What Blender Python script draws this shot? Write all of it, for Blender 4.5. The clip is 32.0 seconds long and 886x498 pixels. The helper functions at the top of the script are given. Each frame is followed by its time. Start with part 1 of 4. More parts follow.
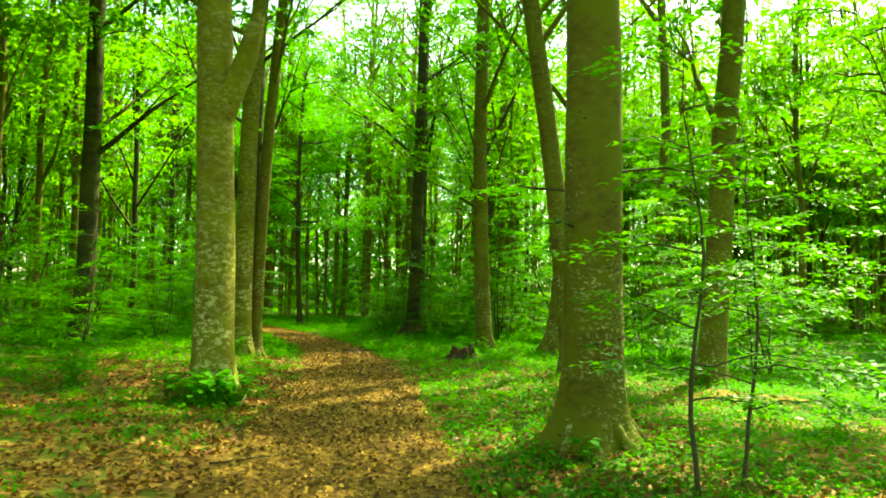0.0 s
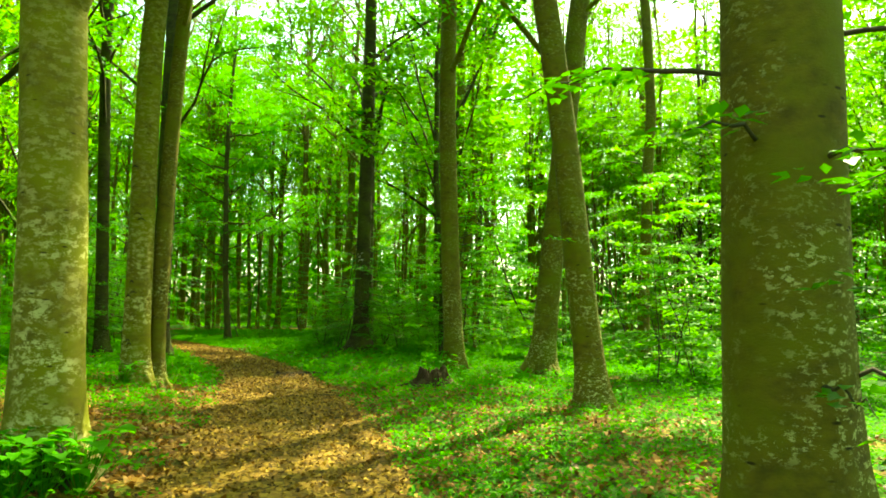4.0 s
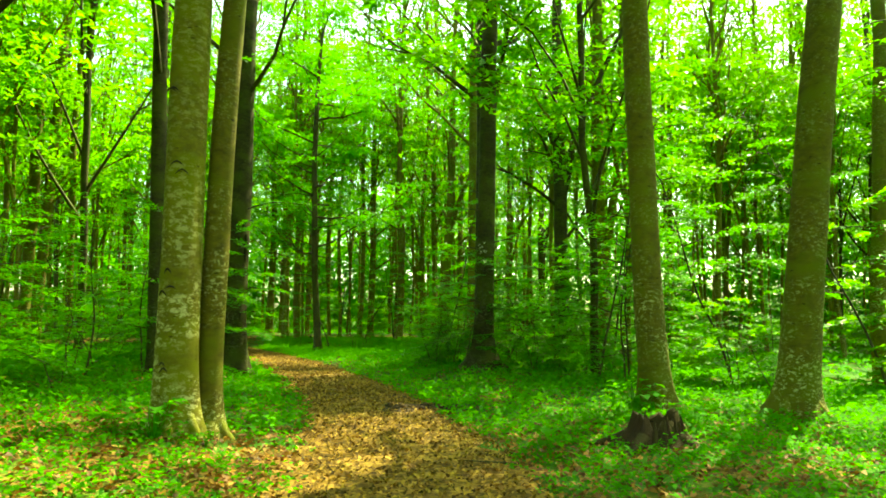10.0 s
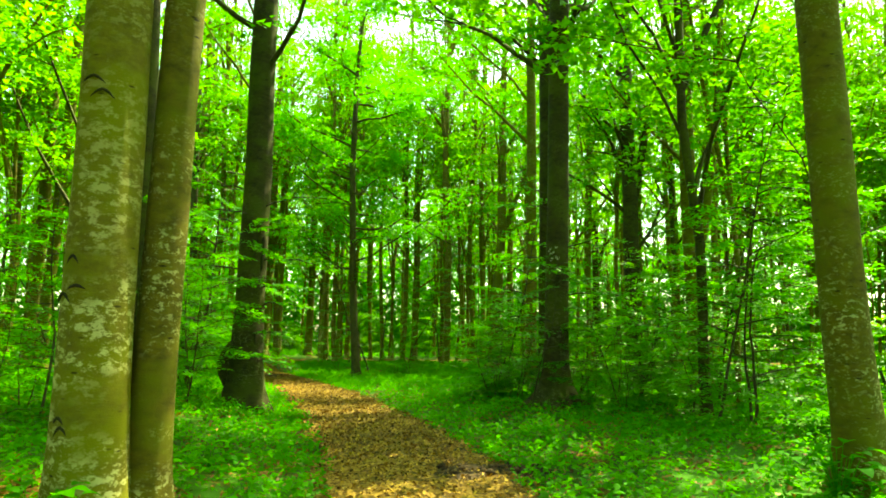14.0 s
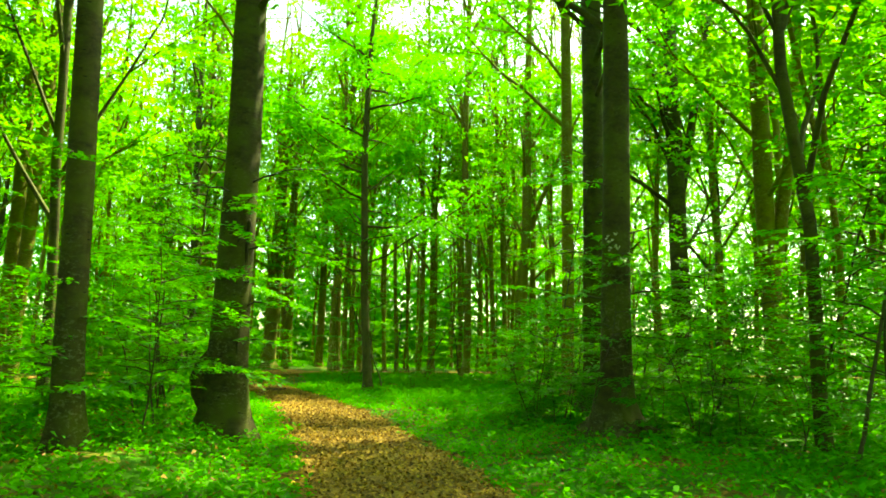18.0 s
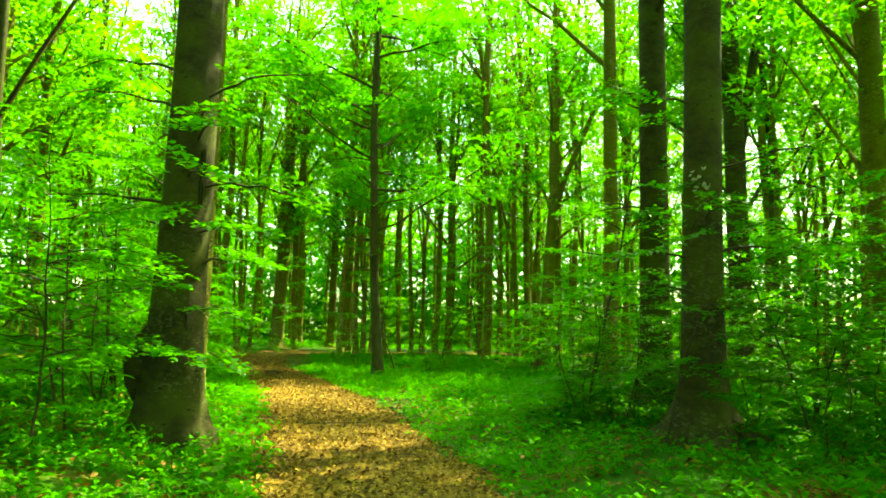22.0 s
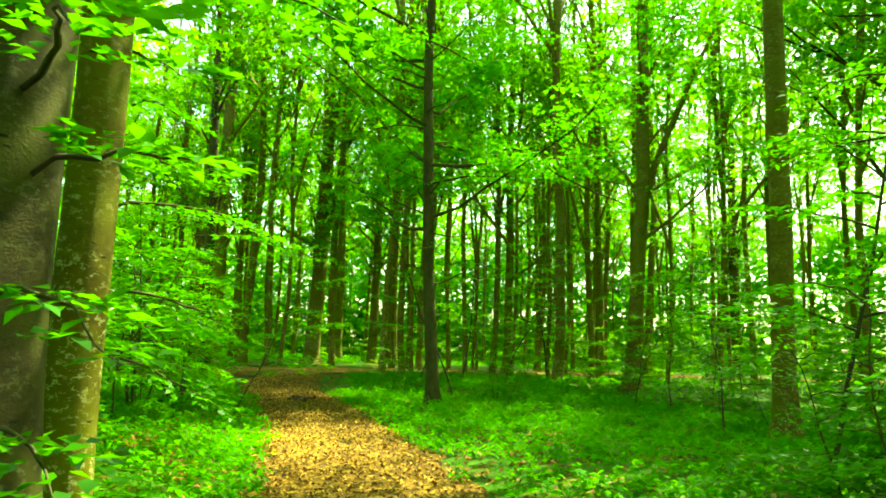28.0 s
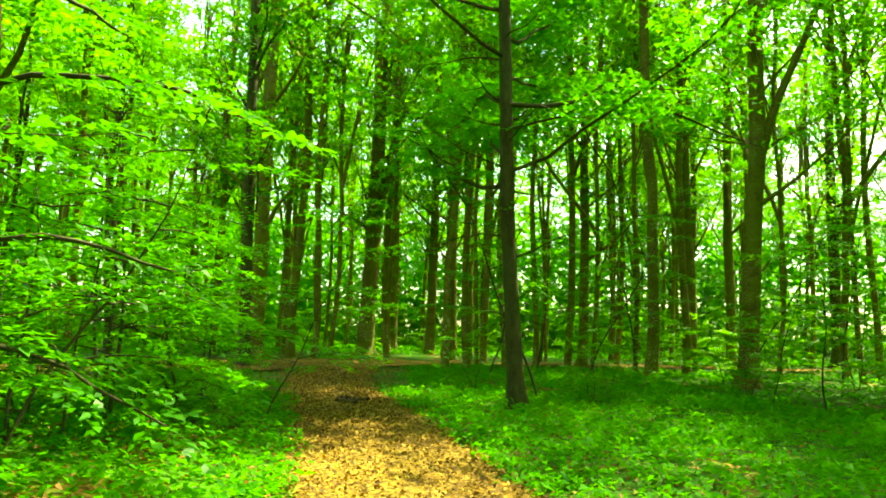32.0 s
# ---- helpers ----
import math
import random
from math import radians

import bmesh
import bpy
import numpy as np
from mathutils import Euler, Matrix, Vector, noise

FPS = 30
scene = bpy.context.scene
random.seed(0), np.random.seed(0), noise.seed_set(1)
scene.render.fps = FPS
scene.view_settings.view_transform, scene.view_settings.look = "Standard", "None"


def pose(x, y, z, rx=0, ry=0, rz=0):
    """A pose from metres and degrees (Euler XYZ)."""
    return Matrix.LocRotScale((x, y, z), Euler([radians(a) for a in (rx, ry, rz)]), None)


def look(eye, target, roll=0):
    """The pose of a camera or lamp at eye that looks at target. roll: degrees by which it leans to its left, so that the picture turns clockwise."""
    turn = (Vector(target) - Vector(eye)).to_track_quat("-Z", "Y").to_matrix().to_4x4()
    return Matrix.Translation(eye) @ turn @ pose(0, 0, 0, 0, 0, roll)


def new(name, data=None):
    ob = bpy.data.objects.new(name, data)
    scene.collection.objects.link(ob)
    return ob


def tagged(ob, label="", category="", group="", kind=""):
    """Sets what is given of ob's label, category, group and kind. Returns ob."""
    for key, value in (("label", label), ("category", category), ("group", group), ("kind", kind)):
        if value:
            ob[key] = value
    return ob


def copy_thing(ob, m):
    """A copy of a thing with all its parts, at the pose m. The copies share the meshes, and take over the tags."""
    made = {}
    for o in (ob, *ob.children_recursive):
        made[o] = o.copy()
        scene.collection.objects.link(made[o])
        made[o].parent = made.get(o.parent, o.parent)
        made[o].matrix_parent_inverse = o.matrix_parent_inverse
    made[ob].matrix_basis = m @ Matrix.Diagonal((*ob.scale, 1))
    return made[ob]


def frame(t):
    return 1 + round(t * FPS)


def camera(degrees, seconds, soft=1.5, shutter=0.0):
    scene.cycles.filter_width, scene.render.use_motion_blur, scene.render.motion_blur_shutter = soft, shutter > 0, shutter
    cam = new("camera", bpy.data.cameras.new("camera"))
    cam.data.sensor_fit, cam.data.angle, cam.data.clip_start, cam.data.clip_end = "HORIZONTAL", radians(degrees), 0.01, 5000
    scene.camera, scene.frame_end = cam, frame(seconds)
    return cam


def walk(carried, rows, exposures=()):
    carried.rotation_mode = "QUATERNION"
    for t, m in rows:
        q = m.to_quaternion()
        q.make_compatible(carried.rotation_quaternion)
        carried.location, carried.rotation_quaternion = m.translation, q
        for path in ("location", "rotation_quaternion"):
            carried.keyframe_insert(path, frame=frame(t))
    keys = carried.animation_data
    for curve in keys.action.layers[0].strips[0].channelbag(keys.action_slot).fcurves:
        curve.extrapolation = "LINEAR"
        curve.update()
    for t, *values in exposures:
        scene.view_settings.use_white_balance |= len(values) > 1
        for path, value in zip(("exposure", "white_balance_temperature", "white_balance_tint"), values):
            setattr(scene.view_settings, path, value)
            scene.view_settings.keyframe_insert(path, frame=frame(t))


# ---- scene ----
cam = camera(63.52, 32.0, soft=1.75)
PATH = [
    (0, (-0.000, 0.000, 1.650), (0.003, 1.994, 1.802), 1.33),
    (0.5, (-0.106, 0.519, 1.604), (-0.053, 2.512, 1.760), 1.21),
    (1, (-0.246, 1.055, 1.557), (-0.128, 3.045, 1.718), 1.01),
    (1.5, (-0.387, 1.616, 1.569), (-0.213, 3.600, 1.745), 0.93),
    (2, (-0.451, 2.195, 1.576), (-0.240, 4.175, 1.755), 0.88),
    (2.5, (-0.492, 2.727, 1.566), (-0.257, 4.705, 1.752), 0.77),
    (4.5, (-0.544, 4.907, 1.591), (-0.411, 6.894, 1.779), 0.65),
    (5, (-0.595, 5.387, 1.595), (-0.513, 7.375, 1.800), 0.61),
    (5.5, (-0.673, 5.852, 1.593), (-0.641, 7.840, 1.811), 0.56),
    (6, (-0.764, 6.332, 1.597), (-0.779, 8.319, 1.824), 0.61),
    (6.5, (-0.857, 6.828, 1.618), (-0.903, 8.816, 1.829), 0.74),
    (7, (-0.961, 7.329, 1.620), (-1.021, 9.318, 1.819), 0.77),
    (7.5, (-1.031, 7.838, 1.605), (-1.097, 9.829, 1.789), 0.72),
    (8, (-1.130, 8.332, 1.603), (-1.197, 10.324, 1.776), 0.67),
    (8.5, (-1.285, 8.822, 1.602), (-1.361, 10.813, 1.772), 0.73),
    (9, (-1.423, 9.321, 1.592), (-1.480, 11.312, 1.767), 0.80),
    (9.5, (-1.593, 9.802, 1.588), (-1.628, 11.793, 1.770), 0.74),
    (10, (-1.721, 10.270, 1.601), (-1.781, 12.259, 1.802), 0.72),
    (10.5, (-1.819, 10.751, 1.612), (-1.921, 12.737, 1.825), 0.80),
    (11, (-1.940, 11.214, 1.600), (-2.085, 13.197, 1.819), 0.79),
    (11.5, (-2.020, 11.666, 1.606), (-2.196, 13.645, 1.829), 0.83),
    (12, (-2.039, 12.149, 1.623), (-2.220, 14.127, 1.854), 0.91),
    (12.5, (-2.075, 12.641, 1.617), (-2.252, 14.618, 1.858), 0.95),
    (13, (-2.110, 13.134, 1.619), (-2.289, 15.111, 1.867), 1.02),
    (13.5, (-2.162, 13.622, 1.633), (-2.344, 15.598, 1.884), 1.10),
    (14, (-2.258, 14.110, 1.621), (-2.438, 16.085, 1.882), 0.95),
    (14.5, (-2.308, 14.583, 1.612), (-2.479, 16.557, 1.884), 0.84),
    (16.5, (-2.604, 16.155, 1.599), (-2.779, 18.125, 1.898), 1.20),
    (17, (-2.694, 16.561, 1.604), (-2.878, 18.531, 1.897), 1.24),
    (17.5, (-2.766, 16.961, 1.610), (-2.961, 18.929, 1.905), 1.19),
    (18, (-2.840, 17.343, 1.611), (-3.060, 19.310, 1.901), 1.10),
    (18.5, (-2.903, 17.735, 1.612), (-3.144, 19.697, 1.913), 1.07),
    (19, (-2.951, 18.160, 1.624), (-3.199, 20.119, 1.939), 1.11),
    (19.5, (-3.020, 18.587, 1.626), (-3.273, 20.547, 1.934), 1.12),
    (20, (-3.077, 19.037, 1.624), (-3.341, 20.999, 1.907), 1.18),
    (20.5, (-3.118, 19.490, 1.632), (-3.381, 21.453, 1.907), 1.32),
    (21, (-3.183, 19.896, 1.608), (-3.451, 21.860, 1.877), 1.34),
    (21.5, (-3.243, 20.305, 1.560), (-3.510, 22.271, 1.810), 1.32),
    (22, (-3.314, 20.728, 1.553), (-3.580, 22.695, 1.790), 1.35),
    (22.5, (-3.406, 21.144, 1.595), (-3.696, 23.109, 1.833), 1.44),
    (23, (-3.462, 21.548, 1.615), (-3.775, 23.509, 1.852), 1.54),
    (23.5, (-3.516, 21.924, 1.626), (-3.851, 23.882, 1.860), 1.60),
    (24, (-3.616, 22.323, 1.629), (-3.973, 24.275, 1.875), 1.63),
    (24.5, (-3.688, 22.720, 1.617), (-4.057, 24.669, 1.866), 1.72),
    (25, (-3.806, 23.120, 1.613), (-4.191, 25.065, 1.874), 1.79),
    (25.5, (-4.008, 23.587, 1.613), (-4.400, 25.529, 1.883), 1.88),
    (27.5, (-4.794, 25.884, 1.614), (-5.174, 27.829, 1.885), 1.93),
    (28, (-4.996, 26.427, 1.608), (-5.376, 28.371, 1.881), 1.84),
    (28.5, (-5.191, 26.937, 1.600), (-5.583, 28.879, 1.868), 1.78),
    (29, (-5.389, 27.429, 1.585), (-5.795, 29.370, 1.847), 1.73),
    (29.5, (-5.587, 27.903, 1.558), (-6.020, 29.838, 1.819), 1.67),
    (30, (-5.756, 28.386, 1.537), (-6.214, 30.315, 1.798), 1.64),
    (30.5, (-5.904, 28.893, 1.531), (-6.380, 30.816, 1.800), 1.66),
    (31, (-6.098, 29.410, 1.528), (-6.590, 31.330, 1.798), 1.69),
    (31.5, (-6.279, 29.916, 1.530), (-6.786, 31.833, 1.788), 1.72),
    (32, (-6.461, 30.411, 1.544), (-6.983, 32.327, 1.787), 1.72),
]
EXPOSURES = [(0, 2.17, 9600, -26), (9, 2.36, 9600, -27), (17, 2.6, 10300, -34), (25, 2.75, 10800, -38), (29, 2.72, 10600, -35), (32, 2.6, 10300, -31)]
walk(cam, [(t, look(eye, target, roll)) for t, eye, target, roll in PATH], EXPOSURES)

# ---- light ----
SUN_ELEV, SUN_AZ = 56.0, 38.0          # degrees up, degrees clockwise from +y
world = bpy.data.worlds.new("sky")
scene.world = world
world.use_nodes = True
wn = world.node_tree.nodes
sky = wn.new("ShaderNodeTexSky")
sky.sky_type = "NISHITA"
sky.sun_disc = False
sky.sun_elevation = radians(SUN_ELEV)
sky.sun_rotation = radians(SUN_AZ)
sky.air_density, sky.dust_density = 1.2, 2.5
world.node_tree.links.new(sky.outputs[0], wn["Background"].inputs[0])
wn["Background"].inputs[1].default_value = 0.15
sun_dir = Vector((math.sin(radians(SUN_AZ)) * math.cos(radians(SUN_ELEV)),
                  math.cos(radians(SUN_AZ)) * math.cos(radians(SUN_ELEV)), math.sin(radians(SUN_ELEV))))
sun = new("sun", bpy.data.lights.new("sun", "SUN"))
sun.data.energy, sun.data.angle, sun.data.color = 4.4, radians(0.55), (1.0, 0.93, 0.80)
sun.matrix_world = look(sun_dir * 200, (0, 0, 0))

# ---- materials ----


def material(name):
    m = bpy.data.materials.new(name)
    m.use_nodes = True
    return m, m.node_tree.nodes, m.node_tree.links, m.node_tree.nodes["Principled BSDF"]


def ramp(nodes, stops):
    r = nodes.new("ShaderNodeValToRGB")
    while len(r.color_ramp.elements) < len(stops):
        r.color_ramp.elements.new(0.5)
    for e, (p, c) in zip(r.color_ramp.elements, stops):
        e.position, e.color = p, (*c, 1)
    return r


def noise_tex(nodes, links, vec, scale, detail=4.0, rough=0.6):
    n = nodes.new("ShaderNodeTexNoise")
    n.inputs["Scale"].default_value, n.inputs["Detail"].default_value, n.inputs["Roughness"].default_value = scale, detail, rough
    links.new(vec, n.inputs["Vector"])
    return n


def mixer(nodes, links, fac, a, b):
    m = nodes.new("ShaderNodeMix")
    m.data_type = "RGBA"
    for sock, v in ((m.inputs[0], fac), (m.inputs[6], a), (m.inputs[7], b)):
        if isinstance(v, (int, float)):
            sock.default_value = v
        elif isinstance(v, tuple):
            sock.default_value = (*v, 1)
        else:
            links.new(v, sock)
    return m.outputs[2]


def leaf_material(name, dark, mid, light, glow, share=0.5, gloss=0.45):
    """Thin leaf: colour varies leaf by leaf, light passes through it."""
    m, n, l, p = material(name)
    geo = n.new("ShaderNodeNewGeometry")
    info = n.new("ShaderNodeObjectInfo")
    r = ramp(n, [(0.0, dark), (0.5, mid), (1.0, light)])
    l.new(geo.outputs["Random Per Island"], r.inputs[0])
    hsv = n.new("ShaderNodeHueSaturation")
    mr = n.new("ShaderNodeMapRange")
    mr.inputs["To Min"].default_value, mr.inputs["To Max"].default_value = 0.75, 1.25
    l.new(info.outputs["Random"], mr.inputs["Value"])
    l.new(mr.outputs[0], hsv.inputs["Value"])
    l.new(r.outputs[0], hsv.inputs["Color"])
    l.new(hsv.outputs[0], p.inputs["Base Color"])
    p.inputs["Roughness"].default_value = gloss
    p.inputs["Specular IOR Level"].default_value = 0.25 if gloss < 0.7 else 0.15
    t = n.new("ShaderNodeBsdfTranslucent")
    hs2 = n.new("ShaderNodeHueSaturation")
    l.new(mr.outputs[0], hs2.inputs["Value"])
    l.new(mixer(n, l, geo.outputs["Random Per Island"], glow, tuple(c * 0.7 for c in glow)), hs2.inputs["Color"])
    l.new(hs2.outputs[0], t.inputs["Color"])
    mix = n.new("ShaderNodeMixShader")
    mix.inputs[0].default_value = share
    l.new(p.outputs[0], mix.inputs[1])
    l.new(t.outputs[0], mix.inputs[2])
    l.new(mix.outputs[0], n["Material Output"].inputs[0])
    return m


def bark_material(name, base, dark, pale, moss, lichen=0.5, rough_bark=False, wide=False):
    m, n, l, p = material(name)
    tc = n.new("ShaderNodeTexCoord")
    info = n.new("ShaderNodeObjectInfo")
    mp = n.new("ShaderNodeMapping")
    mp.inputs["Scale"].default_value = (1, 1, 0.35) if rough_bark else (1, 1, 1.7)
    add = n.new("ShaderNodeVectorMath")
    add.operation = "ADD"
    mul = n.new("ShaderNodeVectorMath")
    mul.operation = "SCALE"
    mul.inputs["Scale"].default_value = 37.0
    comb = n.new("ShaderNodeCombineXYZ")
    for i in range(3):
        l.new(info.outputs["Random"], comb.inputs[i])
    l.new(comb.outputs[0], mul.inputs[0])
    l.new(tc.outputs["Object"], add.inputs[0])
    l.new(mul.outputs[0], add.inputs[1])
    l.new(add.outputs[0], mp.inputs[0])
    v = mp.outputs[0]
    big, mid, fine = noise_tex(n, l, v, 1.4, 3), noise_tex(n, l, v, 7.0, 5, 0.65), noise_tex(n, l, v, 45.0, 4, 0.7)
    r1 = ramp(n, [(0.3, dark), (0.62, base)])
    l.new(mid.outputs[0], r1.inputs[0])
    r2 = ramp(n, [(0.42, (0, 0, 0)), (0.62, (1, 1, 1))])
    l.new(big.outputs[0], r2.inputs[0])
    c = mixer(n, l, r2.outputs[0], r1.outputs[0], moss)
    # pale lichen flakes
    lich = noise_tex(n, l, v, 9.0 if wide else 15.0, 9, 0.75)
    lm = n.new("ShaderNodeMath")
    lm.operation = "MULTIPLY"
    r3 = ramp(n, [(0.50 if wide else 0.54, (0, 0, 0)), (0.56 if wide else 0.57, (1, 1, 1))])
    r4 = ramp(n, [(0.36 if wide else 0.40, (0, 0, 0)), (0.52 if wide else 0.55, (lichen, lichen, lichen))])
    big2 = noise_tex(n, l, v, 0.9, 2)
    l.new(lich.outputs[0], r3.inputs[0])
    l.new(big2.outputs[0], r4.inputs[0])
    l.new(r3.outputs[0], lm.inputs[0])
    l.new(r4.outputs[0], lm.inputs[1])
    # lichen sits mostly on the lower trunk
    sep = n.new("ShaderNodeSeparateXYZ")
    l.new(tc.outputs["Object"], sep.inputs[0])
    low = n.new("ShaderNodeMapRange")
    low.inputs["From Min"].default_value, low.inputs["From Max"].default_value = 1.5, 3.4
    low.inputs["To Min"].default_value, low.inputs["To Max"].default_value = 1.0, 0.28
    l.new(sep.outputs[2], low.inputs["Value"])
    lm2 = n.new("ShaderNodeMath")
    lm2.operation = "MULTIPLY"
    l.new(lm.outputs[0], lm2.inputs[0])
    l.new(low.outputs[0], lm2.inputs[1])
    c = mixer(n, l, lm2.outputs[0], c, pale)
    # small dark scars
    vor = n.new("ShaderNodeTexVoronoi")
    vor.inputs["Scale"].default_value = 3.2
    mp2 = n.new("ShaderNodeMapping")
    mp2.inputs["Scale"].default_value = (1, 1, 3.4)
    l.new(add.outputs[0], mp2.inputs[0])
    l.new(mp2.outputs[0], vor.inputs["Vector"])
    r5 = ramp(n, [(0.06, (1, 1, 1)), (0.12, (0, 0, 0))])
    l.new(vor.outputs["Distance"], r5.inputs[0])
    c = mixer(n, l, r5.outputs[0], c, tuple(x * 0.4 for x in dark))
    l.new(c, p.inputs["Base Color"])
    p.inputs["Roughness"].default_value = 0.85
    p.inputs["Specular IOR Level"].default_value = 0.2
    b = n.new("ShaderNodeBump")
    b.inputs["Strength"].default_value, b.inputs["Distance"].default_value = 0.9 if rough_bark else 0.5, 0.03 if rough_bark else 0.012
    sm = n.new("ShaderNodeMath")
    l.new(mid.outputs[0], sm.inputs[0])
    l.new(fine.outputs[0], sm.inputs[1])
    l.new(sm.outputs[0], b.inputs["Height"])
    l.new(b.outputs[0], p.inputs["Normal"])
    return m


def soil_material(name, stops, green, green_at, scale, mask=""):
    m, n, l, p = material(name)
    tc = n.new("ShaderNodeTexCoord")
    v = tc.outputs["Object"]
    vor = n.new("ShaderNodeTexVoronoi")
    vor.inputs["Scale"].default_value = scale
    l.new(v, vor.inputs["Vector"])
    r = ramp(n, stops)
    bw = n.new("ShaderNodeRGBToBW")
    l.new(vor.outputs["Color"], bw.inputs[0])
    l.new(bw.outputs[0], r.inputs[0])
    big = noise_tex(n, l, v, 0.7, 5, 0.65)
    fine = noise_tex(n, l, v, 30.0, 4)
    g = ramp(n, [(green_at, (0, 0, 0)), (green_at + 0.12, (1, 1, 1))])
    if mask:
        att = n.new("ShaderNodeAttribute")
        att.attribute_name = mask
        add = n.new("ShaderNodeMath")
        l.new(big.outputs[0], add.inputs[0])
        l.new(att.outputs["Fac"], add.inputs[1])
        l.new(add.outputs[0], g.inputs[0])
    else:
        l.new(big.outputs[0], g.inputs[0])
    c = mixer(n, l, g.outputs[0], r.outputs[0], green)
    wet = noise_tex(n, l, v, 0.35, 3)
    r2 = ramp(n, [(0.35, (0.55, 0.5, 0.45)), (0.6, (1, 1, 1))])
    l.new(wet.outputs[0], r2.inputs[0])
    mm = n.new("ShaderNodeMix")
    mm.data_type, mm.blend_type = "RGBA", "MULTIPLY"
    mm.inputs[0].default_value = 1.0
    l.new(c, mm.inputs[6])
    l.new(r2.outputs[0], mm.inputs[7])
    l.new(mm.outputs[2], p.inputs["Base Color"])
    p.inputs["Roughness"].default_value = 0.9
    p.inputs["Specular IOR Level"].default_value = 0.15
    b = n.new("ShaderNodeBump")
    b.inputs["Strength"].default_value, b.inputs["Distance"].default_value = 0.8, 0.02
    l.new(fine.outputs[0], b.inputs["Height"])
    l.new(b.outputs[0], p.inputs["Normal"])
    return m


M_LEAF = leaf_material("beech_leaf", (0.016, 0.09, 0.0015), (0.034, 0.17, 0.002), (0.07, 0.27, 0.004), (0.13, 0.46, 0.003), 0.5)
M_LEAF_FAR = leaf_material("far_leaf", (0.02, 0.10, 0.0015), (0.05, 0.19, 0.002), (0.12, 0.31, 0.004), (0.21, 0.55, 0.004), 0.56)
M_HERB = leaf_material("herb_leaf", (0.018, 0.10, 0.002), (0.04, 0.19, 0.003), (0.085, 0.31, 0.005), (0.15, 0.56, 0.003), 0.42, 0.75)
M_LITTER = leaf_material("dead_leaf", (0.05, 0.018, 0.003), (0.21, 0.09, 0.010), (0.38, 0.195, 0.026), (0.3, 0.12, 0.012), 0.12, 0.6)
M_TRODDEN = leaf_material("trodden_leaf", (0.02, 0.010, 0.002), (0.19, 0.10, 0.012), (0.42, 0.26, 0.042), (0.2, 0.11, 0.015), 0.08, 0.7)
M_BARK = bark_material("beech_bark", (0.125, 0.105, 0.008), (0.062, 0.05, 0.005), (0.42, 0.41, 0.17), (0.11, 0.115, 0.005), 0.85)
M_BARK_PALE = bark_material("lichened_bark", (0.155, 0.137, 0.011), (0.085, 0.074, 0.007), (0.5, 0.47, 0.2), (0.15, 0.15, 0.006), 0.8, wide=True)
# darker copy of the beech bark, with trunk shade put into its colours
M_BARK_SHADED = bark_material("shaded_bark", (0.05, 0.042, 0.010), (0.018, 0.015, 0.005), (0.2, 0.2, 0.11), (0.058, 0.062, 0.007), 0.4)
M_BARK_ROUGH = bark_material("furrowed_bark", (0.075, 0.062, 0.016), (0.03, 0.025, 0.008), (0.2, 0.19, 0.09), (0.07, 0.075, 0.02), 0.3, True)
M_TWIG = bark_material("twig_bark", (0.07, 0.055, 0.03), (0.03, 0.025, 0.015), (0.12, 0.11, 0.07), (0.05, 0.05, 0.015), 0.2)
M_GROUND = soil_material("forest_floor", [(0.1, (0.08, 0.04, 0.010)), (0.45, (0.23, 0.125, 0.022)), (0.9, (0.44, 0.27, 0.06))], (0.045, 0.135, 0.005), 0.52, 14.0, "moss")
M_PATH = soil_material("path_soil", [(0.1, (0.06, 0.032, 0.006)), (0.45, (0.18, 0.10, 0.016)), (0.9, (0.34, 0.21, 0.036))], (0.10, 0.15, 0.02), 0.68, 18.0)
M_WOOD = bark_material("rotten_wood", (0.055, 0.028, 0.010), (0.018, 0.010, 0.005), (0.12, 0.08, 0.035), (0.06, 0.045, 0.012), 0.15, True)
M_MUD = soil_material("wet_mud", [(0.1, (0.02, 0.012, 0.006)), (0.5, (0.05, 0.03, 0.014)), (0.9, (0.12, 0.07, 0.03))], (0.04, 0.03, 0.015), 0.8, 20.0)

# ---- mesh helpers ----


def mesh_of(name, verts, faces, mat, smooth=True):
    """A mesh from arrays: verts (n, 3), faces (m, 4)."""
    verts, faces = np.asarray(verts, np.float32), np.asarray(faces, np.int32)
    k = faces.shape[1]
    me = bpy.data.meshes.new(name)
    me.vertices.add(len(verts))
    me.vertices.foreach_set("co", verts.ravel())
    me.loops.add(faces.size)
    me.loops.foreach_set("vertex_index", faces.ravel())
    me.polygons.add(len(faces))
    me.polygons.foreach_set("loop_start", np.arange(len(faces), dtype=np.int32) * k)
    me.polygons.foreach_set("loop_total", np.full(len(faces), k, np.int32))
    if smooth:
        me.polygons.foreach_set("use_smooth", np.ones(len(faces), bool))
    me.update(calc_edges=True)
    me.materials.append(mat)
    return me


def part(name, me, parent, label=""):
    ob = new(name, me)
    ob.parent = parent
    return tagged(ob, label)


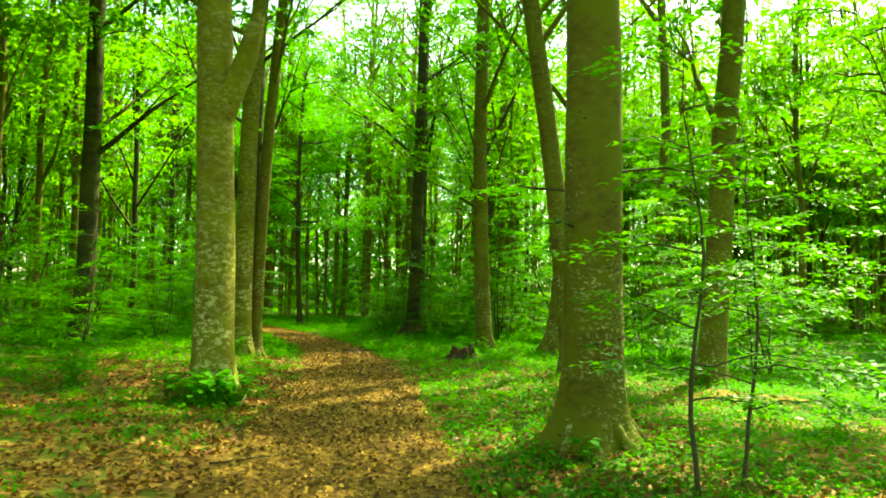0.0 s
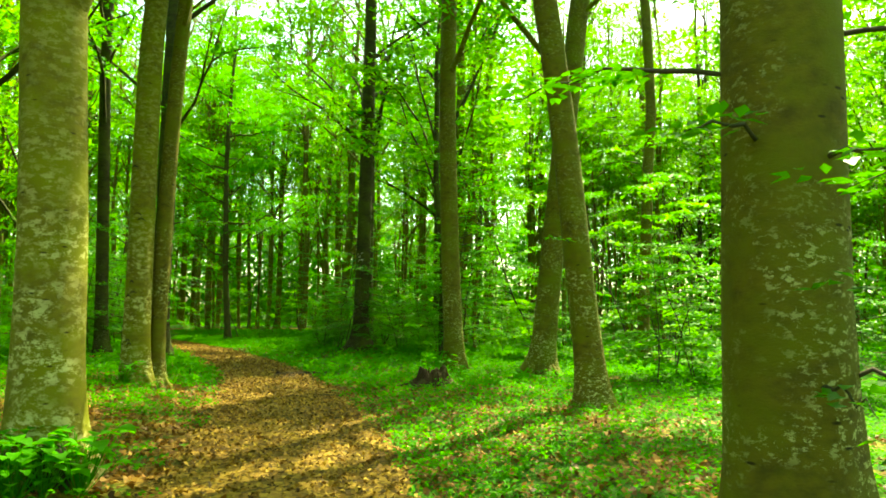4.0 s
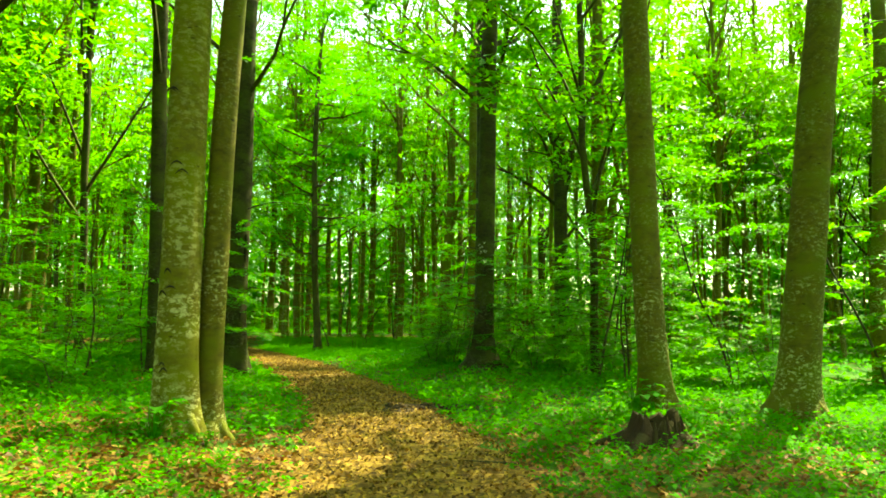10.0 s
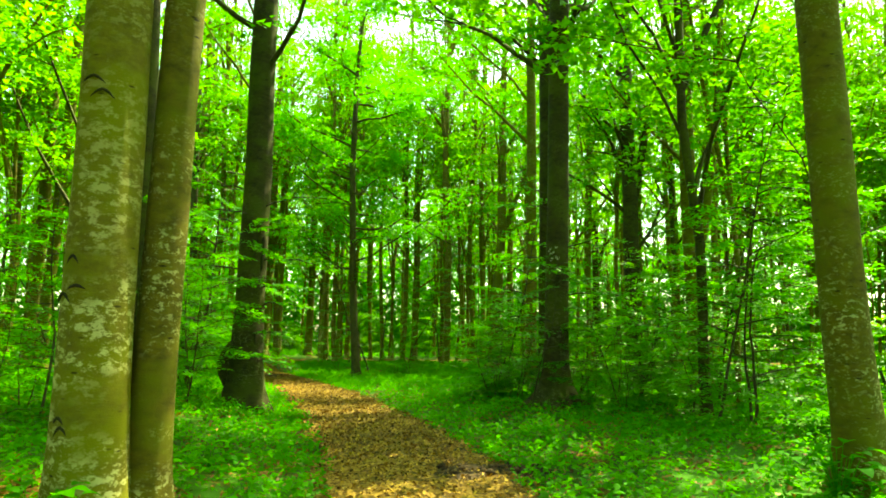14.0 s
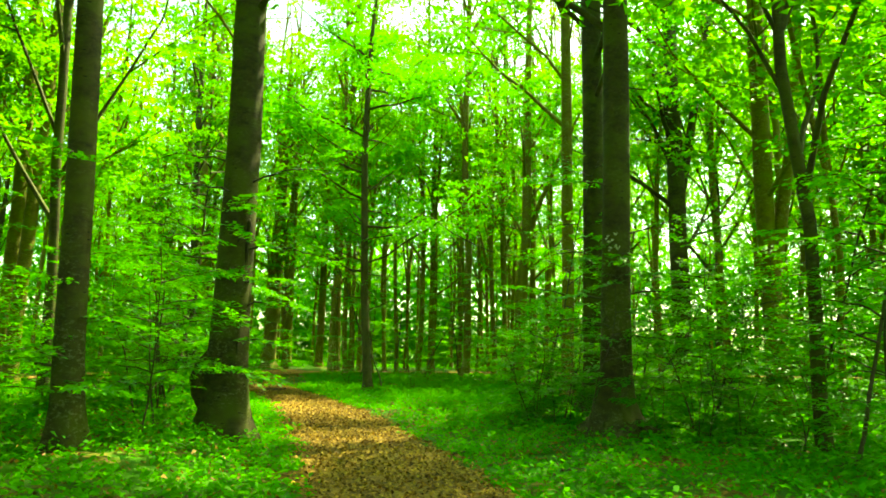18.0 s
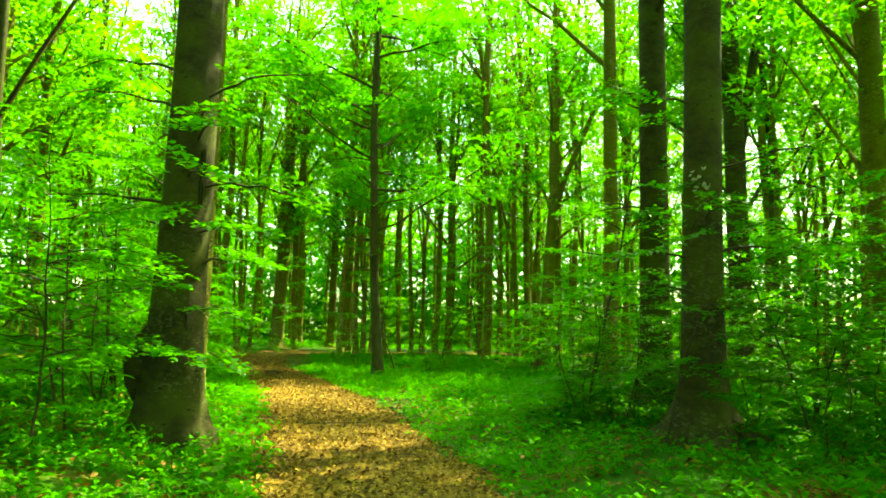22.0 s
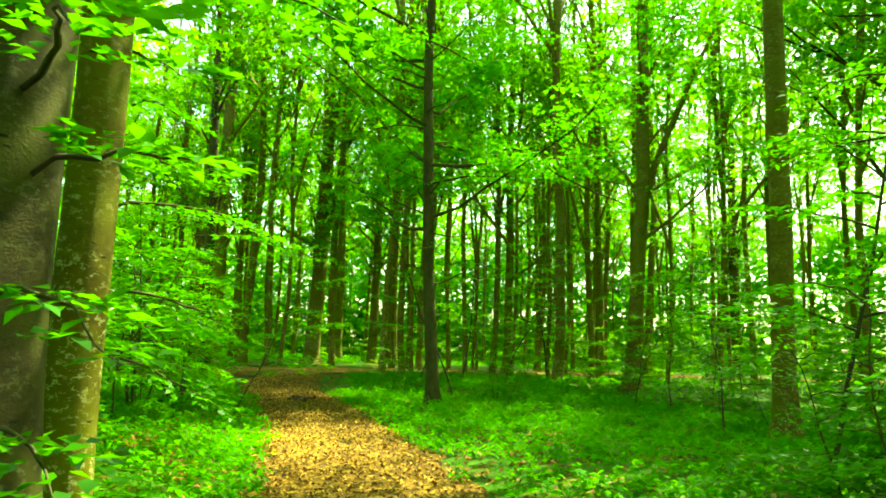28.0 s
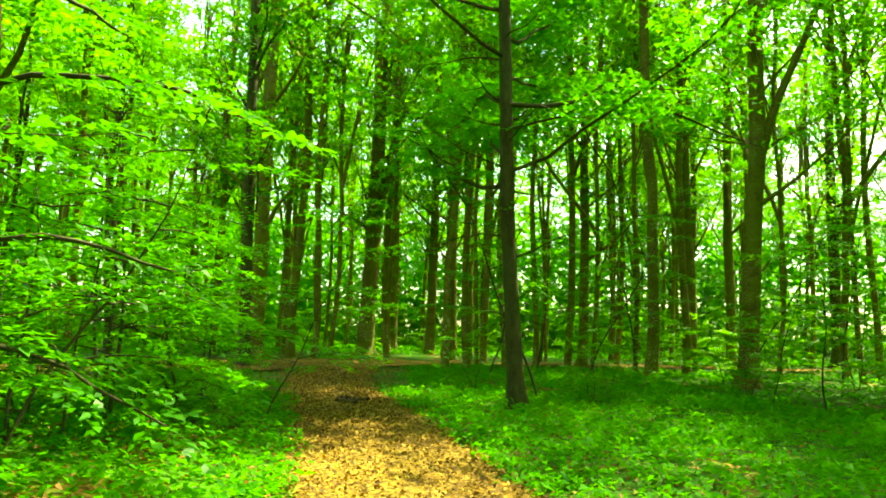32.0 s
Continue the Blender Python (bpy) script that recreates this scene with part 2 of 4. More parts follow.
def tube(points, radii, sides=8, shape=None):
    """Rings round a line of points; shape(k, angles, height) scales the radius."""
    P, R = np.asarray(points, float), np.asarray(radii, float)
    T = np.gradient(P, axis=0)
    T /= np.linalg.norm(T, axis=1)[:, None] + 1e-9
    ref = np.array([1.0, 0.0, 0.0]) if abs(T[len(T) // 2, 0]) < 0.8 else np.array([0.0, 1.0, 0.0])
    U = np.cross(T, ref)
    U /= np.linalg.norm(U, axis=1)[:, None]
    V = np.cross(T, U)
    a = np.linspace(0, 2 * np.pi, sides, endpoint=False)
    rad = np.repeat(R[:, None], sides, 1)
    if shape is not None:
        rad = rad * shape(a, P)
    v = P[:, None, :] + rad[..., None] * (np.cos(a)[None, :, None] * U[:, None, :] + np.sin(a)[None, :, None] * V[:, None, :])
    n = len(P)
    i, j = np.meshgrid(np.arange(n - 1), np.arange(sides), indexing="ij")
    f = np.stack([i * sides + j, i * sides + (j + 1) % sides, (i + 1) * sides + (j + 1) % sides, (i + 1) * sides + j], -1).reshape(-1, 4)
    return v.reshape(-1, 3), f


def join(pieces):
    vs, fs, k = [], [], 0
    for v, f in pieces:
        vs.append(v)
        fs.append(f + k)
        k += len(v)
    return np.concatenate(vs), np.concatenate(fs)


def leaf_points(rng, c, size, tilt=0.42):
    """The plainest leaves, for trees further off: one pointed face each, lying nearly flat."""
    n = len(c)
    a = rng.uniform(0, 2 * np.pi, n)
    u = np.stack([np.cos(a), np.sin(a), rng.normal(0, tilt, n)], 1)
    v = np.stack([-np.sin(a), np.cos(a), rng.normal(0, tilt, n)], 1)
    s = np.asarray(size)[:, None]
    verts = np.stack([c - u * s * 0.45 + v * s * 0.36, c - u * s * 0.35 - v * s * 0.36, c + u * s * 0.6], 1)
    return verts.reshape(-1, 3), np.arange(n * 3).reshape(-1, 3)


def leaf_along(rng, c, a, size, tilt=0.22, narrow=0.32):
    """Folded pointed leaves at the places c, each pointing along its own angle a."""
    n = len(c)
    u = np.stack([np.cos(a), np.sin(a), rng.normal(-0.12, tilt, n)], 1)
    v = np.stack([-np.sin(a), np.cos(a), rng.normal(0, tilt, n)], 1)
    s = np.asarray(size)[:, None]
    up = np.array([[0, 0, 0.10]])
    verts = np.stack([c, c + u * s * 0.45 + v * s * narrow + up * s, c + u * s, c + u * s * 0.45 - v * s * narrow + up * s], 1)
    return verts.reshape(-1, 3), np.arange(n * 4).reshape(-1, 4)


def fan(rng, start, az, length, rise, sag, r0, leaf, gap=1.0, fine=True):
    """A flat beech branch: a bent axis, side twigs in one plane, leaves set left and right of each twig.
    Returns its wood, the places of its leaves and the angles at which they point."""
    n = 9 if fine else 5
    q = np.linspace(0, 1, n)
    aa = az + np.cumsum(rng.normal(0, 0.13, n))
    step = length / (n - 1)
    x = start[0] + np.concatenate([[0], np.cumsum(np.cos(aa[1:]) * step)])
    y = start[1] + np.concatenate([[0], np.cumsum(np.sin(aa[1:]) * step)])
    z = start[2] + length * (rise * q - sag * q ** 2) + np.concatenate([[0], rng.normal(0, 0.018, n - 1)])
    line = np.stack([x, y, z], 1)
    wood = tube(line, r0 * (1 - 0.85 * q), 4 if fine else 3)
    places, angles = [], []
    side = 1
    roll = rng.normal(0, 0.16)
    for u in np.arange(0.2, 1.0, max(0.075 / length, 0.045)):
        side = -side
        b = np.array([np.interp(u, q, line[:, k]) for k in range(3)])
        ta = float(np.interp(u, q, aa)) + side * rng.uniform(0.55, 1.0)
        L = length * rng.uniform(0.24, 0.46) * (1.12 - 0.75 * u) + 0.05
        k = max(3, int(L / (leaf * 0.52 * gap)))
        w = np.linspace(0.12, 1, k)
        t = np.stack([np.cos(ta) * w * L, np.sin(ta) * w * L, side * roll * w * L - 0.10 * L * w ** 2], 1)
        places.append(b + t + rng.normal(0, 0.012, t.shape))
        alt = np.where(np.arange(k) % 2, 0.7, -0.7)
        alt[-1] = 0
        angles.append(ta + alt + rng.normal(0, 0.25, k))
    return wood, np.concatenate(places), np.concatenate(angles)


def leaf_cards(rng, c, size, tilt=0.45, fold=0.12, narrow=0.33):
    """Small folded pointed leaves at the places c."""
    n = len(c)
    a = rng.uniform(0, 2 * np.pi, n)
    p, q = rng.normal(0, tilt, n), rng.normal(0, tilt, n)
    u = np.stack([np.cos(a), np.sin(a), p], 1)
    v = np.stack([-np.sin(a), np.cos(a), q], 1)
    u /= np.linalg.norm(u, axis=1)[:, None]
    v /= np.linalg.norm(v, axis=1)[:, None]
    s = np.asarray(size)[:, None] * np.ones((n, 1))
    up = np.array([[0, 0, 1.0]])
    verts = np.stack([c - u * s * 0.5, c + v * s * narrow + up * s * fold - u * s * 0.05, c + u * s * 0.5 - up * s * fold, c - v * s * narrow + up * s * fold - u * s * 0.05], 1)
    return verts.reshape(-1, 3), np.arange(n * 4).reshape(-1, 4)


def smooth01(x):
    x = np.clip(x, 0, 1)
    return x * x * (3 - 2 * x)


# ---- the plan ----
TRACK = np.array([(-0.2, -16), (-0.55, 0), (-0.95, 8), (-1.27, 9.85), (-1.45, 12.8), (-1.85, 15.5), (-2.45, 19.1), (-3.2, 22.6), (-3.85, 24.9), (-4.95, 28.2),
                  (-6.5, 32.2), (-7.4, 34.6), (-9.2, 38.6), (-10.85, 42.0), (-13.4, 46.8), (-15.0, 49.6), (-16.4, 53), (-17.2, 56)], float)
CROSS = np.array([(-60, 34), (-34, 46), (-24, 51.5), (-18.6, 55.5), (-17.2, 59.5), (-15.2, 63.5), (-10.5, 68), (0, 73), (14, 77), (40, 82)], float)


def fine_line(line, step=0.4):
    d = np.concatenate([[0], np.cumsum(np.linalg.norm(np.diff(line, axis=0), axis=1))])
    s = np.arange(0, d[-1], step)
    xs = np.stack([np.interp(s, d, line[:, 0]), np.interp(s, d, line[:, 1])], 1)
    for _ in range(12):
        xs[1:-1] = 0.5 * xs[1:-1] + 0.25 * (xs[:-2] + xs[2:])
    return xs


TRACK_FINE, CROSS_FINE = fine_line(TRACK), fine_line(CROSS)


def from_track(x, y, line=None):
    """How far (x, y) lies from the middle of the path."""
    pts = np.stack([np.ravel(x), np.ravel(y)], 1)
    lines = [TRACK_FINE[::2], CROSS_FINE[::3]] if line is None else [line]
    best = np.full(len(pts), 1e9)
    for ln in lines:
        for k in range(0, len(ln), 40):
            d = np.sqrt(((pts[:, None, :] - ln[None, k:k + 40]) ** 2).sum(2)).min(1)
            best = np.minimum(best, d)
    return best.reshape(np.shape(x))


def waves(x, y):
    return (np.sin(x * 0.9 + 1.3 * np.sin(y * 0.5)) * np.sin(y * 0.8 + 0.7) * 0.5 + np.sin(x * 2.3 + y * 1.1) * np.sin(y * 2.7 - x * 0.6) * 0.25
            + np.sin(x * 5.1 - y * 3.3) * np.sin(y * 4.7 + x * 1.9) * 0.12)


def height(x, y, d=None):
    x, y = np.asarray(x, float), np.asarray(y, float)
    d = from_track(x, y, TRACK_FINE[::2])
    side = smooth01((x - np.interp(y, TRACK[:, 1], TRACK[:, 0]) + 1.0) / 2.0)
    rise = (1 - side) * np.interp(y, [0, 8, 12, 19, 25], [0.25, 0.3, 0.35, 0.65, 0.95]) + side * np.interp(y, [0, 8, 15, 25, 31], [0.3, 0.32, 0.45, 0.5, 0.65])
    hollow = (1 - smooth01((d - 1.15) / 2.6)) * (1 - smooth01((y - 43) / 15))
    bank = 0.40 * (1 - hollow) * rise * (1 - 0.85 * smooth01((y - 37) / 6) * (1 - smooth01((y - 49) / 8)))
    return bank + 0.05 * waves(x, y) * smooth01((d - 0.6) / 2.0) + 0.012 * waves(x * 2, y * 2)


def hz(x, y):
    return float(height(np.array([x]), np.array([y]))[0])


# ---- ground ----


def ground_sheet():
    def axis(lo, hi, step):
        core = np.arange(lo, hi + 1e-6, step)
        out = [hi + step]
        g = step
        while out[-1] < 2500:
            g *= 1.22
            out.append(out[-1] + g)
        low = [lo - (o - hi) for o in out]
        return np.concatenate([low[::-1], core, out])
    xs, ys = axis(-22, 10, 0.42), axis(-3, 62, 0.42)
    X, Y = np.meshgrid(xs, ys, indexing="ij")
    Z = height(X, Y)
    n, m = X.shape
    i, j = np.meshgrid(np.arange(n - 1), np.arange(m - 1), indexing="ij")
    f = np.stack([i * m + j, (i + 1) * m + j, (i + 1) * m + j + 1, i * m + j + 1], -1).reshape(-1, 4)
    v = np.stack([X, Y, Z], -1).reshape(-1, 3)
    me = mesh_of("ground", v, f, M_GROUND)
    # how far moss has grown over the litter
    moss = me.attributes.new("moss", "FLOAT", "POINT")
    d = from_track(X, Y)
    bare = 0.8 * (1 - smooth01((Y - 17) / 6)) * (1 - smooth01((d - 5) / 5)) * np.where(X < -1.5, 1.0, np.where((X > 2.2) & (Y < 13), 0.8, 0.3))
    moss.data.foreach_set("value", (0.18 - 0.16 * bare).astype(np.float32).ravel())
    return tagged(new("ground", me), "forest floor of brown leaf litter and moss", "ground", kind="structure")


def path_sheet(name, line, half, label, lift):
    t = np.gradient(line, axis=0)
    t /= np.linalg.norm(t, axis=1)[:, None]
    nrm = np.stack([t[:, 1], -t[:, 0]], 1)
    k = 23
    s = np.linspace(-1, 1, k)
    rag = 1 + 0.10 * np.sin(np.arange(len(line)) * 0.9) + 0.09 * np.sin(np.arange(len(line)) * 2.3 + 1)
    rag2 = 1 + 0.10 * np.sin(np.arange(len(line)) * 0.75 + 2) + 0.09 * np.sin(np.arange(len(line)) * 1.9 + 3)
    off = np.where(s[None] > 0, s[None] * rag[:, None], s[None] * rag2[:, None]) * half
    P = line[:, None, :] + off[..., None] * nrm[:, None, :]
    x, y = P[..., 0], P[..., 1]
    rut = -0.035 * (np.exp(-((off - 0.62) / 0.22) ** 2) + np.exp(-((off + 0.62) / 0.22) ** 2))
    z = height(x, y) + lift + rut * (1 - s[None] ** 4) + 0.015 * waves(x * 3, y * 3) - 0.03 * s[None] ** 8
    v = np.stack([x, y, z], -1).reshape(-1, 3)
    n = len(line)
    i, j = np.meshgrid(np.arange(n - 1), np.arange(k - 1), indexing="ij")
    f = np.stack([i * k + j, i * k + j + 1, (i + 1) * k + j + 1, (i + 1) * k + j], -1).reshape(-1, 4)
    return tagged(new(name, mesh_of(name, v, f, M_PATH)), label, "path", kind="structure")


ground_sheet()
path_sheet("path", TRACK_FINE, 1.25, "trodden earth forest path strewn with dead leaves", 0.045)
path_sheet("path_crossing", CROSS_FINE, 1.9, "earth track crossing behind the trees", 0.09)

# ---- trees ----


def mark_trunk(root, d, lean, marks, mat, name, label):
    """Raised bark marks: short bent ridges at (height, angle, width, sag, thickness) on a trunk."""
    for z, a, w, sag, th in marks:
        q = np.linspace(-1, 1, 9)
        r = d / 2 * 1.0 + 0.004
        aa = a + q * w / r
        zz = z - sag * np.abs(q) ** 1.6
        line = np.stack([lean * zz + r * np.cos(aa), r * np.sin(aa), zz], 1)
        part(name, mesh_of(name, *tube(line, th * (1.05 - q ** 2), 6), mat), root, label)


def stem_line(rng, h, lean, wobble=0.06, steps=26, curve=0.0):
    z = np.concatenate([[-0.25, -0.05, 0.06, 0.16, 0.3, 0.5, 0.75, 1.1, 1.6], np.linspace(2.3, h, steps)])
    ph = rng.uniform(0, 6.28, 4)
    zz = np.maximum(z, 0)
    wx = wobble * (np.sin(zz * 0.45 + ph[0]) - np.sin(ph[0]) + 0.4 * (np.sin(zz * 1.3 + ph[1]) - np.sin(ph[1])))
    wy = wobble * (np.sin(zz * 0.4 + ph[2]) - np.sin(ph[2]))
    bend = np.where(zz < 8, zz, 8 + (zz - 8) * 0.35) if not curve else zz
    low = np.minimum(zz, 14.0)
    return np.stack([lean[0] * bend + curve * (low ** 2 + 28.0 * (zz - low)) + wx, lean[1] * bend + wy, z], 1)


def root_shape(rng, flare, lobes, swell=0.12):
    ph = rng.uniform(0, 6.28)
    amp = rng.uniform(0.5, 1.0, 8)

    def shape(a, P):
        h = np.maximum(P[:, 2], 0)[:, None]
        lob = 0.5 + 0.5 * np.cos(a[None] * lobes + ph + 0.6 * np.sin(a[None] * 2 + ph))
        e = flare * np.exp(-h / 0.28) * (0.35 + 0.85 * lob ** 1.5) + swell * np.exp(-h / 0.9)
        body = 0.035 * np.sin(a[None] * 3 + h * 0.9 + ph) + 0.02 * np.sin(a[None] * 5 - h * 2.1)
        return 1 + e + body
    return shape


def limb(rng, start, direction, length, r0, curl=0.25, sides=6, steps=9):
    """A branch that wanders and rises; returns its mesh arrays and its line."""
    d = np.array(direction, float)
    d /= np.linalg.norm(d)
    p = np.array(start, float)
    line = [p.copy()]
    for _ in range(steps):
        d = d + rng.normal(0, curl / 3, 3) + np.array([0, 0, curl * 0.10])
        d /= np.linalg.norm(d)
        p = p + d * length / steps
        line.append(p.copy())
    line = np.array(line)
    rad = r0 * (1 - np.linspace(0, 1, len(line)) ** 0.9 * 0.9)
    return tube(line, rad, sides), line


def spray(rng, centre, radius, n, droop=0.22, thick=0.045):
    """A flat fan of leaves, as beech twigs carry them."""
    r = radius * np.sqrt(rng.uniform(0, 1, n))
    a = rng.uniform(0, 2 * np.pi, n)
    st = rng.uniform(0.45, 1.0)
    rot = rng.uniform(0, 6.28)
    x, y = r * np.cos(a), r * np.sin(a) * st
    tx, ty = rng.normal(0, 0.13, 2)
    z = -droop * (r ** 2) / max(radius, 0.1) + rng.normal(0, thick, n) + tx * x + ty * y
    return centre + np.stack([x * np.cos(rot) - y * np.sin(rot), x * np.sin(rot) + y * np.cos(rot), z], 1)


def tree(name, seed, x, y, d, h=24.0, lean=(0, 0), low=7.0, crown_r=3.2, sprays=60, per=45, leaf=0.13, bark=None, flare=0.75, limbs=9,
         label="", group="", wobble=0.06, fork=None, sides=20, leafmat=None, spray_r=0.9, steep=1.1, at=None, stub=None, near=True, thin_above=99.0, roots=(), swell=0.12, curve=0.0, boughs=()):
    rng = np.random.default_rng(seed)
    root = new(name)
    root.location = (x, y, hz(x, y) if at is None else at)
    line = stem_line(rng, h, lean, wobble, 26 if near else 14, curve)
    zz = np.maximum(line[:, 2], 0)
    rad = d / 2 * np.clip(0.97 - 0.36 * (zz / h) - 0.5 * (zz / h) ** 4, 0.05, 2)
    part("trunk", mesh_of("trunk", *tube(line, rad, sides, root_shape(rng, flare, int(rng.integers(4, 7)), swell)), bark), root)

    def on_stem(z):
        return np.array([np.interp(z, line[:, 2], line[:, 0]), np.interp(z, line[:, 2], line[:, 1]), z])
    places = []
    if fork:
        z0, side, r0 = fork
        m, ln = limb(rng, on_stem(z0), (side[0], side[1], 3.0), h * 0.7 - z0 * 0.5, r0, 0.12, 10, 14)
        part("limb", mesh_of("limb", *m, bark), root)
        places += [ln[k] for k in range(6, len(ln))]
    if stub:
        z0, side, r0, long = stub
        q = np.linspace(0, 1, 7)[:, None]
        ln = on_stem(z0) + q * long * np.array(side) / np.linalg.norm(side) + np.array([0.06, 0.0, 0.0]) * np.sin(q * 3)
        v, f = tube(ln, r0 * np.array([1.25, 1.1, 1.0, 0.95, 0.9, 0.82, 0.4]), 12)
        v[-24:-12, 2] += rng.uniform(-0.05, 0.28, 12)
        part("broken_limb", mesh_of("broken_limb", v, f, bark), root, "snapped side limb")
    pieces = []
    sd = (5, 7, 4, 5) if near else (3, 5, 3, 3)
    for k in range(limbs):
        z0 = low + (h * 0.86 - low) * (k + rng.uniform(0, 0.8)) / limbs
        a = rng.uniform(0, 6.28)
        st = on_stem(z0)
        ln_len = (1.0 if near else 1.45) * crown_r * rng.uniform(0.8, 1.4) * (1.25 - 0.5 * (z0 - low) / (h - low))
        m, ln = limb(rng, st, (math.cos(a), math.sin(a), steep * rng.uniform(0.4, 1.3)), ln_len, d * (rng.uniform(0.10, 0.2) if near else rng.uniform(0.16, 0.34)), 0.35, sd[0], sd[1])
        own = [m]
        places += [ln[j] for j in range(2, len(ln))]
        for q in range(2 if near else 1):
            b = ln[rng.integers(2, len(ln) - 2)]
            aa = a + rng.uniform(-1.2, 1.2)
            m2, l2 = limb(rng, b, (math.cos(aa), math.sin(aa), rng.uniform(0.1, 1.0)), ln_len * 0.6, d * (0.06 if near else 0.11), 0.4, sd[2], sd[3])
            own.append(m2)
            places += [l2[j] for j in range(1, len(l2))]
        if near:
            part("limb", mesh_of("limb", *join(own), bark), root)
        pieces += own
    if pieces and not near:
        tagged(part("branchwork", mesh_of("branchwork", *join(pieces), bark), root), kind="stuff")
    if sprays:
        pts = []
        for k in range(sprays):
            c = np.array(places[rng.integers(0, len(places))]) + rng.normal(0, 1, 3) * (0.4, 0.4, 0.14)
            if c[2] > thin_above and rng.uniform() < 0.85:
                c = np.array(places[rng.integers(0, len(places) // 2)]) + rng.normal(0, 1, 3) * (0.4, 0.4, 0.14)
            pts.append(spray(rng, c, spray_r * rng.uniform(0.6, 1.3), per))
        pts = np.concatenate(pts)
        part("crown", mesh_of("crown", *leaf_points(rng, pts, rng.uniform(0.75, 1.25, len(pts)) * leaf), leafmat or M_LEAF, False), root)
    for z0, az, long in boughs:
        rs = d * 0.45
        st = on_stem(z0) + np.array([math.cos(az), math.sin(az), 0]) * rs
        wood, pts, ang = fan(rng, st, az, long, rng.uniform(0.05, 0.3), rng.uniform(0.15, 0.4), 0.011 + 0.006 * long, 0.095)
        bough = part("leafy_bough", mesh_of("leafy_bough", *wood, M_TWIG), root, "low leafy bough from the trunk")
        part("foliage", mesh_of("foliage", *leaf_along(rng, pts, ang, rng.uniform(0.7, 1.2, len(pts)) * 0.1), M_LEAF, False), bough)
    for a, long, r0 in roots:
        q = np.linspace(0, 1, 7)
        px = np.cos(a + 0.25 * np.sin(q * 3)) * (d * 0.4 + q * long)
        py = np.sin(a + 0.25 * np.sin(q * 3)) * (d * 0.4 + q * long)
        ground_z = height(x + px, y + py) - root.location.z
        pz = ground_z + (0.30 * d / 0.5) * (1 - q) ** 2.2 - 0.03 - 0.05 * q
        part("root", mesh_of("root", *tube(np.stack([px, py, pz], 1), r0 * (1 - 0.75 * q), 8), bark), root)
    return tagged(root, label or "tall beech tree with smooth grey-green bark", "tree", group)


NEAR = "beeches beside the path"
BIG = dict(low=6.5, crown_r=5.0, sprays=120, per=60, leaf=0.17, limbs=11, group=NEAR, spray_r=1.1, wobble=0.012)
SHADY = dict(BIG, sprays=45, crown_r=6.4, leaf=0.18)
OPEN = dict(BIG, sprays=42)
broken = tree("beech_tree", 1, -3.56, 11.44, 0.64, 25, (-0.021, 0), curve=-0.003, bark=M_BARK_PALE, label="thick beech with pale lichen and a broken side limb",
     stub=(4.35, (0.38, -0.12, 1.0), 0.19, 2.0), **dict(OPEN, sprays=18))
tree("beech_tree", 2, 1.74, 8.16, 0.69, 27, (0.0, 0), boughs=((2.45, -2.5, 0.8), (2.35, -1.3, 0.8), (1.15, -1.7, 0.55), (1.2, -0.7, 0.65), (3.1, -0.3, 1.3), (2.9, 2.9, 1.4), (3.5, 0.3, 1.3)), bark=M_BARK, flare=0.9, label="massive straight beech with flared roots beside the path",
     roots=((-2.6, 0.5, 0.10), (-1.9, 0.6, 0.12), (-1.2, 0.5, 0.10), (-0.5, 0.55, 0.11), (2.9, 0.5, 0.1)), **dict(OPEN, sprays=18))
tree("beech_tree", 3, 2.87, 15.5, 0.46, 22, (-0.0945, 0), curve=-0.003, boughs=((2.6, -2.4, 0.5), (2.2, -1.0, 0.4)), bark=M_BARK, label="leaning beech with a pale lower trunk",
     roots=((-2.7, 0.4, 0.08), (-1.5, 0.4, 0.08), (-0.5, 0.4, 0.08)), **dict(OPEN, sprays=24))
twin = tree("beech_tree", 4, -5.27, 19.23, 0.53, 25, (-0.042, 0), curve=0.0055, bark=M_BARK_PALE, flare=0.45, label="thicker stem of a twin beech with lichen patches",
     roots=((-1.7, 0.45, 0.09), (-2.6, 0.4, 0.08), (-0.7, 0.35, 0.09)), **BIG)
tree("beech_tree", 5, -5.02, 19.58, 0.345, 24, (-0.008, 0), curve=0.0046, bark=M_BARK, flare=0.8, label="slimmer stem grown against the twin beech",
     roots=((-2.2, 0.3, 0.16), (-1.2, 0.4, 0.13), (-0.4, 0.35, 0.12)), **BIG)
tree("beech_tree", 6, 1.39, 22.0, 0.48, 25, (-0.064, 0), curve=0.0036, bark=M_BARK, label="straight beech beside a rotten stump", **BIG)
tree("beech_tree", 7, 3.42, 21.7, 0.60, 26, (0.1, 0), curve=0.0008, bark=M_BARK, flare=1.0, label="beech with mossy spreading root foot",
     roots=((-2.5, 0.6, 0.11), (-1.0, 0.6, 0.11), (-1.8, 0.5, 0.09)), **BIG)
scarred = tree("beech_tree", 8, -1.18, 30.65, 0.55, 26, (0.025, 0), curve=-0.001, boughs=((2.9, -1.6, 1.1), (1.9, -2.2, 1.4), (1.7, -0.9, 1.3), (2.4, -2.9, 1.6), (3.6, -0.5, 1.5), (4.5, -2.6, 1.5), (2.5, 0.0, 1.7)), bark=M_BARK_SHADED, flare=2.0, swell=0.3, label="beech with white scars and wide roots among saplings",
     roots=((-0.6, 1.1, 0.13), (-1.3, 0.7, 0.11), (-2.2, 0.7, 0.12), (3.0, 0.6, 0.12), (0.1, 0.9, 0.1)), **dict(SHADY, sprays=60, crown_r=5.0))
